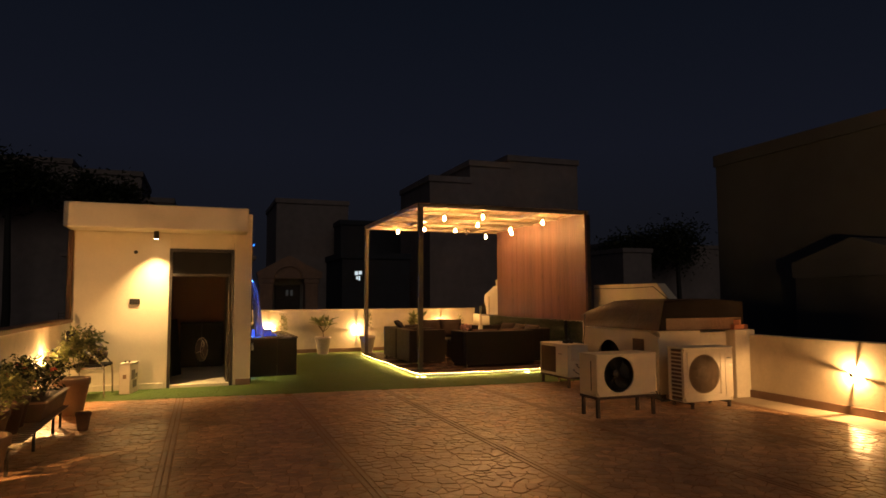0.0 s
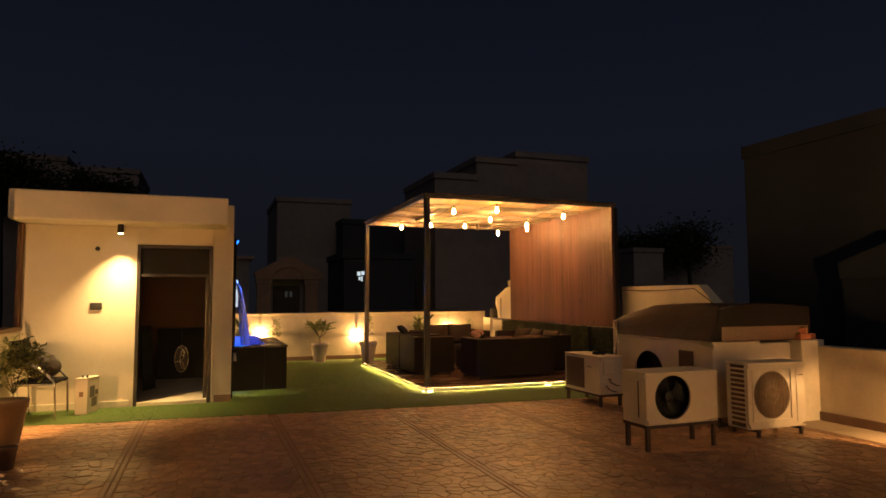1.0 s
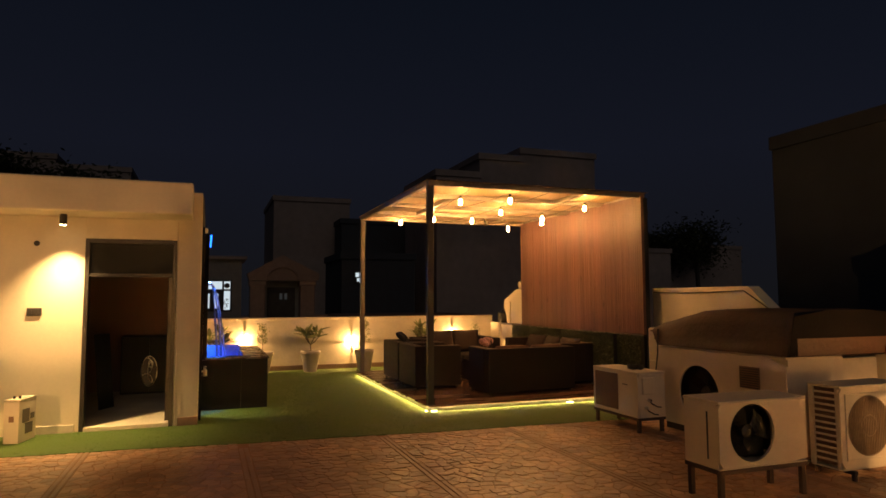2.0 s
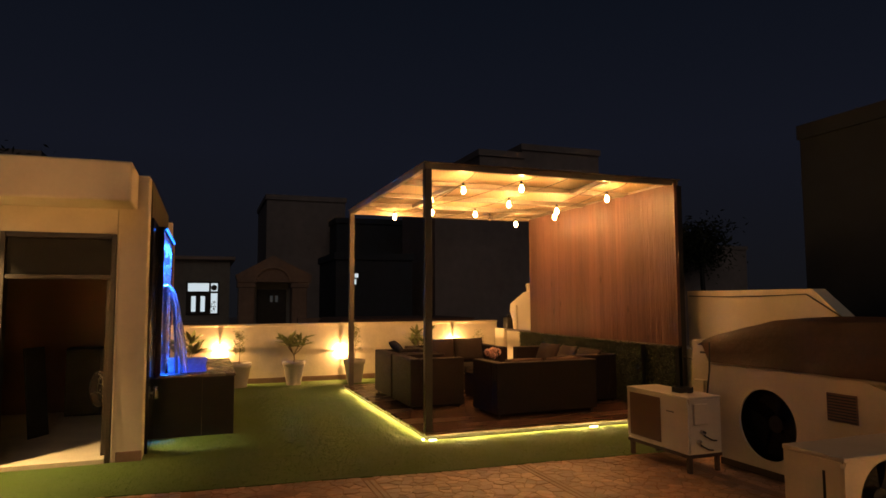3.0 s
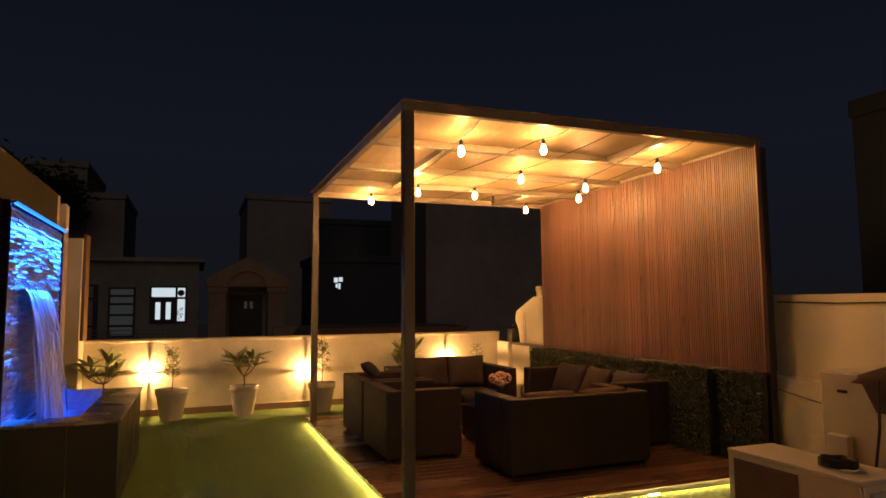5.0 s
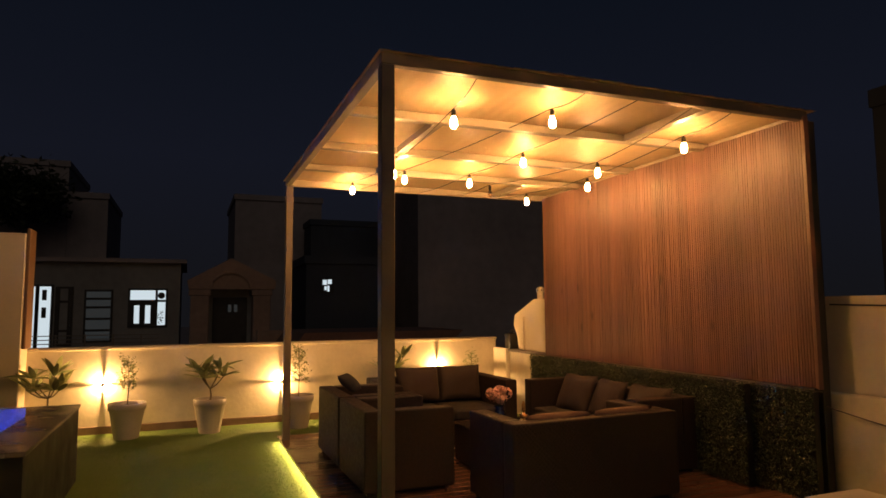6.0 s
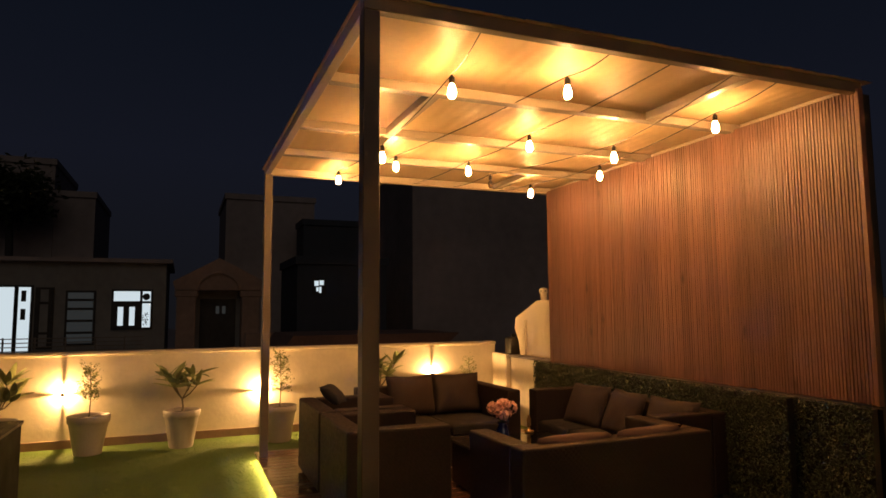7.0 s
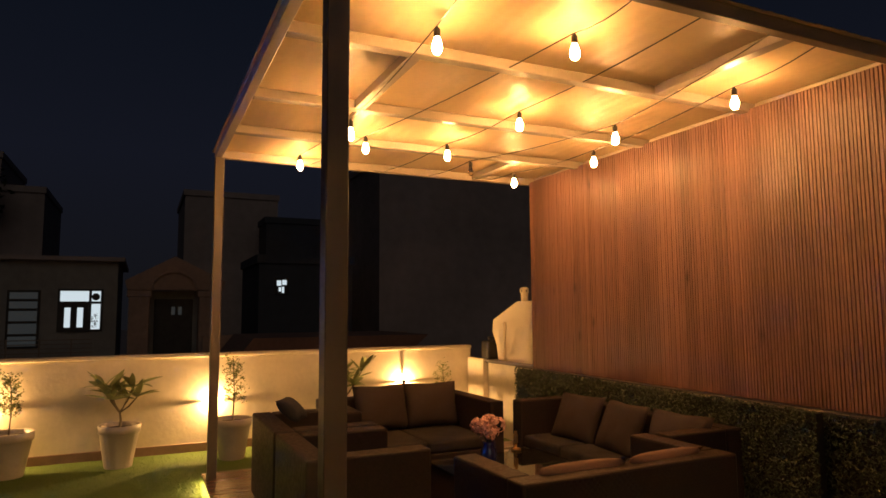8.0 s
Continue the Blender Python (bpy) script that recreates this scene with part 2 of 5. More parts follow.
tagged(part("pipe_casing", box(7.43, 7.458, 15.90, 15.97, 0.937, 1.42, 0.006), plaster_clean), "cream upright pipe casing on the flue wall", "casing")
can = thing("plastic_can", "dark plastic jerrycan on the parapet corner", "jerrycan", pose(7.45, 16.31, 0.936))
part("body", box(-0.08, 0.12, -0.09, 0.10, 0.0, 0.24, 0.03, 3), black_steel, can, smooth=True)
part("neck", lathe([(0.03, 0.235), (0.026, 0.26), (0.034, 0.262), (0.034, 0.285), (0.02, 0.29)], 12, m=Matrix.Translation((0.03, 0.03, 0))), black_steel, can)
part("grip", tube([(0.03, -0.07, 0.23), (0.03, -0.05, 0.275), (0.03, -0.01, 0.28), (0.03, 0.0, 0.235)], 0.012, 7), black_steel, can)
# wall behind the walker
parapet("wall_south", box(LEFT - 0.15, RIGHT + 0.12, NEAR - 0.15, NEAR, -0.02, 1.0, 0.01, 2), "cream plastered parapet")

# ---- stair room with the doorway ----
FRONT, SIDE = 11.11, 1.01
DOOR_L, DOOR_R, DOOR_T = -0.235, 0.735, 2.18
structure("wall_room_front_1", box(LEFT, DOOR_L, FRONT, FRONT + 0.15, -0.02, 2.42, 0.004), plaster, "cream plastered front wall of the stair room", "wall")
structure("wall_room_front_2", box(DOOR_R, SIDE, FRONT, FRONT + 0.15, -0.02, 2.77, 0.012, 2), plaster, "cream plastered wall beside the doorway", "wall")
structure("wall_room_front_3", box(DOOR_L, DOOR_R, FRONT, FRONT + 0.15, DOOR_T, 2.42), plaster, "cream plastered wall above the doorway", "wall")
structure("wall_room_west", box(LEFT, LEFT + 0.15, FRONT + 0.15, 14.5, -0.02, 2.42), plaster, "cream plastered side wall", "wall")
structure("wall_room_east", box(SIDE - 0.15, SIDE, FRONT + 0.15, 14.5, -0.02, 2.77), plaster, "cream plastered side wall", "wall")
structure("wall_room_north", box(LEFT + 0.15, SIDE - 0.15, 14.35, 14.5, -0.02, 2.42), plaster, "cream plastered rear wall", "wall")
structure("ceiling", box(LEFT - 0.03, 0.86, FRONT - 0.0, 14.5, 2.42, 2.75, 0.01), plaster, "cream concrete roof slab of the stair room", "ceiling")
structure("fascia", box(LEFT - 0.05, 0.91, 10.51, FRONT, 2.42, 2.785, 0.02, 2), plaster, "cream projecting roof fascia over the doorway", "fascia")
structure("trim", box(LEFT - 0.07, LEFT - 0.0, 11.05, 11.16, 1.09, 2.42, 0.01), brown_trim, "brown painted edge strip on the room corner", "trim")
structure("baseboard", box(LEFT + 0.02, DOOR_L - 0.05, FRONT - 0.018, FRONT, 0.0, 0.09, 0.004), plaster_rough, "cream skirting at the wall foot", "skirting")
structure("baseboard", box(DOOR_R + 0.05, SIDE, FRONT - 0.018, FRONT, 0.0, 0.10, 0.004), skirting, "brown skirting at the wall foot", "skirting")

# turf with its skewed front edge
def turf_edge(x):
    """The y of the cut front edge of the turf."""
    return 10.12 - 0.085 * (x + 1.5) + 0.012 * math.sin(3.1 * x) + 0.25 * max(0.0, (x - 3.5) / 4) ** 1.0 * 0.6


outline = [(LEFT + 0.31 * k, turf_edge(LEFT + 0.31 * k)) for k in range(30)]
outline = [p for p in outline if p[0] < 7.35] + [(7.38, turf_edge(7.38)), (7.38, BACK), (LEFT, BACK)]
structure("ground_turf", prism(outline, -0.0039, 0.004), turf_base, "green artificial turf laid on the terrace", "artificial turf")


def on_turf(x, y):
    if y < turf_edge(x) + 0.005 or x > 7.3:
        return False
    if y > 11.1 and x < 1.02:
        return False
    if 1.0 < x < 1.9 and 12.08 < y < 14.3:
        return False
    return not (x > 3.84 and y > 10.92 and y < 15.3)


def blades():
    rng = np.random.default_rng(5)
    n = 260000
    x, y = rng.uniform(LEFT, 7.35, n), rng.uniform(9.3, BACK - 0.02, n)
    keep = np.array([on_turf(a, b) for a, b in zip(x, y)])
    x, y = x[keep], y[keep]
    n = len(x)
    turn, lean, high, wide = rng.uniform(0, 6.283, n), rng.normal(0, 0.006, (n, 2)), rng.uniform(0.005, 0.010, n), rng.uniform(0.003, 0.006, n)
    c, s, low = np.cos(turn) * wide, np.sin(turn) * wide, np.full(n, 0.003)
    verts = np.stack([np.stack([x - c, y - s, low], 1), np.stack([x + c, y + s, low], 1), np.stack([x + lean[:, 0], y + lean[:, 1], high], 1)], 1).reshape(-1, 3)
    me = bpy.data.meshes.new("turf_pile")
    me.vertices.add(3 * n), me.loops.add(3 * n), me.polygons.add(n)
    me.vertices.foreach_set("co", verts.ravel())
    me.loops.foreach_set("vertex_index", np.arange(3 * n))
    me.polygons.foreach_set("loop_start", np.arange(0, 3 * n, 3))
    me.polygons.foreach_set("loop_total", np.full(n, 3))
    me.update()
    me.materials.append(turf_blade)
    tagged(new("turf_pile", me), "short green artificial grass pile", "grass", kind="stuff")


blades()

# ---- pergola with deck, slatted screen, string lights ----
PX0, PX1, PY0, PY1, PTOP = 3.84, 7.39, 10.95, 15.05, 3.08
wood_slat = material("red_brown_slat_wood", (0.148, 0.073, 0.053), 0.48, vary=0.34, scale=3.4, fine=26, bump=0.12, island=0.12, vector="World", stretch=(1, 1, 0.12))


def boards_and_knots(m, width=0.153):
    """Sets boards of several ribs apart in tone and strews dark knots over them."""
    n, l = m.node_tree.nodes, m.node_tree.links
    b = n["Principled BSDF"]
    where = n.new("ShaderNodeNewGeometry").outputs["Position"]
    sep = n.new("ShaderNodeSeparateXYZ")
    l.new(where, sep.inputs[0])
    snap = n.new("ShaderNodeMath")
    snap.operation = "SNAP"
    l.new(sep.outputs["Y"], snap.inputs[0])
    snap.inputs[1].default_value = width
    white = n.new("ShaderNodeTexWhiteNoise")
    white.noise_dimensions = "1D"
    l.new(snap.outputs[0], white.inputs["W"])
    tone = n.new("ShaderNodeMapRange")
    l.new(white.outputs["Value"], tone.inputs[0])
    tone.inputs[3].default_value, tone.inputs[4].default_value = 0.86, 1.13
    squash = n.new("ShaderNodeMapping")
    squash.inputs["Scale"].default_value = (1, 1, 0.45)
    l.new(where, squash.inputs["Vector"])
    cells = n.new("ShaderNodeTexVoronoi")
    cells.inputs["Scale"].default_value = 3.2
    l.new(squash.outputs[0], cells.inputs["Vector"])
    knot = n.new("ShaderNodeMapRange")
    l.new(cells.outputs["Distance"], knot.inputs[0])
    knot.inputs[1].default_value, knot.inputs[2].default_value = 0.02, 0.11
    knot.inputs[3].default_value, knot.inputs[4].default_value = 0.42, 1.0
    both = n.new("ShaderNodeMath")
    both.operation = "MULTIPLY"
    l.new(tone.outputs[0], both.inputs[0]), l.new(knot.outputs[0], both.inputs[1])
    hsv = n.new("ShaderNodeHueSaturation")
    l.new(b.inputs["Base Color"].links[0].from_socket, hsv.inputs["Color"])
    l.new(both.outputs[0], hsv.inputs["Value"])
    l.new(hsv.outputs[0], b.inputs["Base Color"])


boards_and_knots(wood_slat)
roof_sheet = material("cream_ribbed_roof_sheet", (0.82, 0.62, 0.38), 0.50, vary=0.08, scale=3, fine=30, bump=0.25)
led_glow = glow("yellow_led_strip", (1.0, 0.63, 0.20), STRIP)
led_bare = glow("bare_led_strip", (1.0, 0.86, 0.36), 9.0)

pergola = thing("pergola", "steel pergola with cream roof sheets on grey posts", "pergola", pose(PX0, PY0, 0))


def rel(x0, x1, y0, y1, z0, z1, bevel=0.004, seg=1):
    return box(x0 - PX0, x1 - PX0, y0 - PY0, y1 - PY0, z0, z1, bevel, seg)


# shade by colour: near post darkened, right posts black
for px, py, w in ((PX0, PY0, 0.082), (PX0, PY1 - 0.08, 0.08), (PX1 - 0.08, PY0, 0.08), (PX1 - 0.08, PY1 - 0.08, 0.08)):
    part("post", rel(px, px + w, py, py + w, 0.085, PTOP - 0.075), black_steel if px > 7 else post_shaded if w > 0.08 else post_steel, pergola, "square steel post darkened to black" if px > 7 else "grey-brown square steel post")
# front beam takes the darker post colour for its unlit outer face
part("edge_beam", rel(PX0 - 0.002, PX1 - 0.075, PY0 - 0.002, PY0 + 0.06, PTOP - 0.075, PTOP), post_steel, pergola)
part("edge_beam", rel(PX0, PX1, PY1 - 0.06, PY1 + 0.002, PTOP - 0.075, PTOP), beam_paint, pergola)
part("edge_beam", rel(PX0 - 0.002, PX0 + 0.06, PY0 + 0.06, PY1 - 0.06, PTOP - 0.075, PTOP), beam_paint, pergola)
part("edge_beam", rel(PX1 - 0.06, PX1, PY0 + 0.06, PY1 - 0.06, PTOP - 0.075, PTOP), beam_paint, pergola)
for by in (12.0, 13.1, 14.05):
    part("cross_beam", rel(PX0 + 0.06, PX1 - 0.06, by, by + 0.075, PTOP - 0.070, PTOP - 0.004), beam_paint, pergola, "cream painted steel cross beam")
for jx, j0, j1 in ((4.60, 12.075, 13.1), (4.66, 13.175, 14.05), (6.36, PY0 + 0.06, 12.0), (6.52, 14.125, PY1 - 0.06)):
    part("joist", rel(jx, jx + 0.08, j0, j1, PTOP - 0.066, PTOP - 0.004), beam_paint, pergola)
# ribbed roof sheets lapped side by side
for k in range(4):
    s0 = PX0 - 0.02 + k * 0.89
    sheet = bmesh.new()
    nx, ny = 36, 24
    grid = [[sheet.verts.new((s0 - PX0 + 0.90 * i / nx, -0.03 + 4.2 * j / ny, PTOP - 0.002 + 0.004 * (k % 2) + 0.0012 * math.sin(2 * math.pi * i / 4.0) + 0.004 * noise.noise((i * 0.3, j * 0.4, k * 7.0)))) for j in range(ny + 1)] for i in range(nx + 1)]
    for i in range(nx):
        for j in range(ny):
            sheet.faces.new((grid[i][j], grid[i + 1][j], grid[i + 1][j + 1], grid[i][j + 1]))
    bmesh.ops.solidify(sheet, geom=list(sheet.faces), thickness=0.003)
    part("roof_sheet", sheet, roof_sheet, pergola, "cream translucent roof sheet", smooth=True)

# deck of planks with a lit edge
DX0, DX1, DY0, DY1, DZ = 3.82, 7.38, 10.89, 15.30, 0.085
deck = thing("deck", "dark red-brown plank deck with yellow edge lighting", "deck", pose(DX0, DY0, 0))
part("frame", box(0.03, DX1 - DX0, 0.03, DY1 - DY0, 0.005, DZ - 0.026), black_steel, deck)
planks = 37
pitch = (DY1 - DY0) / planks
plank_mesh = as_mesh("plank", box(0, DX1 - DX0, 0, pitch - 0.006, DZ - 0.024, DZ, 0.003), deck_wood)
for k in range(planks):
    plank = new("plank", plank_mesh)
    plank.parent, plank.location = deck, (0, k * pitch, 0)
# the light strips lie under the plank edge and shine on the turf; their loose ends lie bare
for bm in (box(0.02, DX1 - DX0 - 0.6, 0.016, 0.025, 0.0588, 0.0605, 0.0005), box(0.012, 0.020, 0.03, DY1 - DY0, 0.0565, 0.0605, 0.001)):
    part("led_strip", bm, led_glow, deck, "glowing yellow light strip")
for x0, x1, y0, y1 in ((0.03, 0.11, -0.045, -0.015), (-0.032, -0.012, 0.0, 0.05), (2.04, 2.15, -0.032, -0.016)):
    part("strip_end", box(x0, x1, y0, y1, 0.012, 0.026, 0.004), led_bare, deck, "bare bright end of the light strip")

# slatted screen
SX, SY0, SY1, SZ0, SZ1 = 7.25, 10.95, 14.98, 0.925, 3.03
screen = thing("slatted_screen", "red-brown vertical slatted wooden privacy screen", "privacy screen", pose(SX, SY0, 0))
part("backing_board", box(0.0205, 0.04, 0, SY1 - SY0, SZ0, SZ1), wood_slat, screen)
part("edge_batten", box(-0.006, 0.044, -0.022, -0.001, SZ0 - 0.004, SZ1 + 0.002, 0.003), wood_slat, screen)
slats = 158
sp = (SY1 - SY0) / slats
slat_mesh = as_mesh("slat", box(0.0112, 0.0202, 0, sp - 0.0061, SZ0, SZ1, 0.0030, 2), wood_slat)
for k in range(slats):
    slat = new("slat", slat_mesh)
    slat.parent, slat.location = screen, (random.uniform(-0.0012, 0.0012), k * sp + 0.004 + random.uniform(-0.0026, 0.0026), 0)

# hedge of artificial leaves under the screen
hedge_leaf = material("artificial_hedge_leaves", (0.060, 0.076, 0.042), 0.6, vary=0.3, scale=8, fine=40, bump=0, island=-0.25)


def hedge(x, y0, y1, z0, z1, label, count):
    ob = thing("hedge_panel", label, "artificial hedge", pose(x, y0, 0))
    part("backing", box(0.0, 0.06, 0, y1 - y0, z0, z1), black_steel, ob)
    rng = random.Random(int(y0 * 10))
    bm = bmesh.new()
    for _ in range(count):
        y, z = rng.uniform(-0.01, y1 - y0 + 0.01), rng.uniform(z0, z1 + 0.02)
        c = Vector((rng.uniform(-0.035, 0.0), y, z))
        a = Vector((rng.uniform(-1, 0.1), rng.uniform(-1, 1), rng.uniform(-1, 1))).normalized()
        b = a.cross(Vector((rng.uniform(-1, 1), rng.uniform(-1, 1), rng.uniform(-1, 1)))).normalized()
        l, w = rng.uniform(0.009, 0.017), rng.uniform(0.005, 0.008)
        bm.faces.new([bm.verts.new(p) for p in (c - l * a, c + w * b, c + l * a, c - w * b)])
    part("leaves", bm, hedge_leaf, ob, kind="stuff")
    return ob


hedge(7.10, 11.50, 15.05, 0.10, 0.915, "dark green artificial leaf hedge below the screen", 30000)
hedge(7.22, 10.97, 11.64, 0.09, 0.90, "dark green artificial leaf hedge in a recess", 5200)
rod = bmesh.new()
tube([(7.08, 15.05, 0.945), (7.09, 13.2, 0.94), (7.09, 11.4, 0.935), (7.30, 10.95, 0.90)], 0.005, 6, rod)
tagged(part("edge_rail", rod, post_steel), "thin pale metal rail along the hedge top", "rail")

# string lights
bulb_glow = glow("warm_bulb_glass", AMBER, BULB)
BULBS = [
    [(4.49, 10.98, 3.03), (4.575, 11.62, 2.910), (4.53, 12.97, 2.795), (4.585, 14.80, 2.965)],
    [(5.32, 10.98, 3.03), (5.32, 11.48, 2.95), (4.90, 13.77, 2.92), (4.72, 15.05, 3.02)],
    [(5.77, 10.98, 3.03), (5.77, 12.77, 2.95), (5.63, 13.73, 2.92), (5.5, 15.05, 3.02)],
    [(6.25, 10.98, 3.03), (6.386, 12.44, 2.83), (6.13, 14.26, 2.93), (6.0, 15.05, 3.02)],
    [(6.62, 10.98, 3.03), (6.74, 11.68, 2.92), (6.80, 13.22, 2.86), (6.64, 14.29, 2.86), (6.6, 15.05, 3.02)],
]
LIT = [(0, 1), (0, 2), (0, 3), (1, 1), (1, 2), (2, 1), (2, 2), (3, 1), (4, 1), (4, 2), (4, 3)]
bulb_profile = [(0.004, -0.054), (0.015, -0.050), (0.024, -0.036), (0.027, -0.020), (0.024, 0.0), (0.017, 0.022), (0.013, 0.036)]
socket_profile = [(0.016, 0.034), (0.018, 0.040), (0.018, 0.078), (0.010, 0.088), (0.004, 0.096)]
bulb_mesh = as_mesh("bulb", lathe(bulb_profile, 14), bulb_glow, True)
clear_bulb = as_mesh("bulb", lathe(bulb_profile, 14), glass("dead_bulb_glass", (0.9, 0.85, 0.75), 0.1), True)
socket_mesh = as_mesh("socket", lathe(socket_profile, 12), black_steel, True)
for n, row in enumerate(BULBS):
    string = thing("string_light", "black cable with warm glowing glass bulbs under the pergola", "string light", pose(*row[0]), "string lights under the pergola roof")
    line = []
    for k, (a, b) in enumerate(zip(row, row[1:])):
        a, b = Vector(a), Vector(b)
        up_a, up_b = (0.096 if k else 0.0), (0.096 if (n, k + 1) in LIT or (n, k + 1) == (3, 2) else 0.0)
        for j in range(6):
            f = j / 6
            p = a.lerp(b, f)
            line.append(p + Vector((0, 0, up_a + (up_b - up_a) * f - 0.025 * math.sin(math.pi * f))) - Vector(row[0]))
    last = (n, len(row) - 1)
    line.append(Vector(row[-1]) + Vector((0, 0, 0.096 if last in LIT else 0)) - Vector(row[0]))
    if last in LIT:
        line.append(Vector((row[-1][0], 15.06, 3.03)) - Vector(row[0]))
    part("cable", tube(line, 0.0035, 5), black_steel, string, "thin black cable")
    for k, p in enumerate(row):
        if (n, k) in LIT or (n, k) == (3, 2):
            holder = new("socket", socket_mesh)
            holder.parent, holder.location = string, Vector(p) - Vector(row[0])
            globe = new("bulb", bulb_mesh if (n, k) in LIT else clear_bulb)
            globe.parent = holder
            if (n, k) not in LIT:
                tagged(globe, "unlit clear bulb")

# ---- wall lamps with four openings ----
lamp_black = material("black_lamp_housing", (0.02, 0.018, 0.016), 0.5, vary=0.1, bump=0.05)


def wall_lamp(x, y, z, turn, power=WALL_LAMP, tilt=0):
    """A small square lamp that stands 4 cm off the wall and throws four fans of light along it."""
    m = pose(x, y, z, 0, 0, turn) @ pose(0, 0, 0, 0, tilt, 0)
    ob = thing("wall_lamp", "small black wall lamp, seen or added, throwing four fans of warm light", "wall lamp", m, "wall lamps on the parapets")
    part("back_plate", box(-0.012, 0.012, 0.0, 0.006, -0.012, 0.012), lamp_black, ob)
    part("front_cap", box(-0.022, 0.022, -0.068, -0.058, -0.022, 0.022, 0.003), lamp_black, ob)
    for sx, sz in ((1, 0), (-1, 0), (0, 1), (0, -1)):
        w = 0.0014
        bm = box(min(0.014 * sx, 0.028 * sx) if sx else -w, max(0.014 * sx, 0.028 * sx) if sx else w, -0.058, 0.0, min(0.014 * sz, 0.028 * sz) if sz else -w, max(0.014 * sz, 0.028 * sz) if sz else w)
        part("fin", bm, lamp_black, ob)
    src = m @ Vector((0, -0.034, 0))
    lamp("wall_lamp_light", "POINT", src, power, WARM, 0.0012)
    return ob


for lx, lz in ((1.82, 0.625), (4.04, 0.56), (6.38, 0.66)):
    wall_lamp(lx, BACK, lz, 0)
wall_lamp(LEFT, 9.25, 0.62, 90, 72.0)
wall_lamp(LEFT, 5.86, 0.62, 90, 46.0)
# unseen lamp, added to brighten the floor and the units' west faces
wall_lamp(LEFT, 2.45, 0.62, 90)
wall_lamp(RIGHT - 0.05, 5.60, 0.47, -90, 72.0, 12)
# unseen lamp, added to carry the row on out of view
wall_lamp(RIGHT - 0.05, 2.2, 0.47, -90)
# unseen strong lamps added behind the walker to brighten floor, units and walls
for lx, power in ((-0.3, 3000.0), (3.0, 1050.0), (5.6, 950.0)):
    wall_lamp(lx, NEAR, 0.62, 180, power)

# ---- black cylinder spot under the roof fascia ----
spot = thing("ceiling_spotlight", "black cylinder downlight under the cream fascia", "spotlight", pose(-0.42, 10.84, 2.30))
part("cylinder", lathe([(0.038, 0.0), (0.038, 0.112), (0.030, 0.118)], 20), lamp_black, spot, smooth=False)
part("lens", lathe([(0.031, -0.006), (0.031, -0.001)], 20), glow("spot_lens", (1.0, 0.75, 0.4), 25.0), spot, "glowing warm lens")
lamp("ceiling_spotlight_light", "SPOT", (-0.42, 10.84, 2.288), SPOT, (1.0, 0.64, 0.25), 0.02, (-0.42, 10.88, 0.0), 94, 0.9)

# ---- lounge set ----
wicker = material("dark_brown_wicker", (0.022, 0.0148, 0.0130), 0.48, vary=0.3, scale=40, fine=180, bump=0.6, spec=0.18)
cloth_brown = material("brown_cushion_cloth", (0.022, 0.0118, 0.0094), 0.85, vary=0.15, scale=6, fine=160, bump=0.3)
cloth_seat = material("dark_seat_cloth", (0.009, 0.0062, 0.0056), 0.85, vary=0.15, scale=6, fine=160, bump=0.3)
cloth_pale = material("taupe_cushion_cloth", (0.125, 0.07, 0.049), 0.85, vary=0.15, scale=6, fine=160, bump=0.3)
cloth_navy = material("navy_cushion_cloth", (0.007, 0.007, 0.013), 0.9, vary=0.2, scale=6, fine=160, bump=0.3)


def weave(m, pitch=0.018):
    """Adds woven relief and strand colour to a material."""
    n, l = m.node_tree.nodes, m.node_tree.links
    tc, b = n.new("ShaderNodeTexCoord"), n["Principled BSDF"]
    check = n.new("ShaderNodeTexChecker")
    check.inputs["Scale"].default_value = 1 / pitch
    l.new(tc.outputs["Object"], check.inputs["Vector"])
    bp = n.new("ShaderNodeBump")
    bp.inputs["Strength"].default_value, bp.inputs["Distance"].default_value = 0.4, 0.002
    l.new(check.outputs["Fac"], bp.inputs["Height"])
    l.new(bp.outputs[0], b.inputs["Normal"])


weave(wicker)


def pillow(w, h, t, puff=0.6):
    """A stuffed square cushion with pinched corners, standing in the xz plane."""
    bm = bmesh.new()
    n = 12
    for side in (1, -1):
        g = []
        for i in range(n + 1):
            row = []
            for j in range(n + 1):
                u, v = 2 * i / n - 1, 2 * j / n - 1
                edge = (1 - abs(u) ** 2.6) * (1 - abs(v) ** 2.6)
                pull = 1 - 0.07 * (1 - abs(u * v))
                wr = 0.006 * noise.noise((u * 3, v * 3, side * 5 + w * 9)) * edge
                row.append(bm.verts.new((u * w / 2 * pull, side * (t / 2) * max(edge, 0.0) ** 0.5 + wr, v * h / 2 * pull)))
            g.append(row)
        for i in range(n):
            for j in range(n):
                bm.faces.new((g[i][j], g[i + 1][j], g[i + 1][j + 1], g[i][j + 1]))
    bmesh.ops.remove_doubles(bm, verts=bm.verts, dist=0.0015)
    return bm


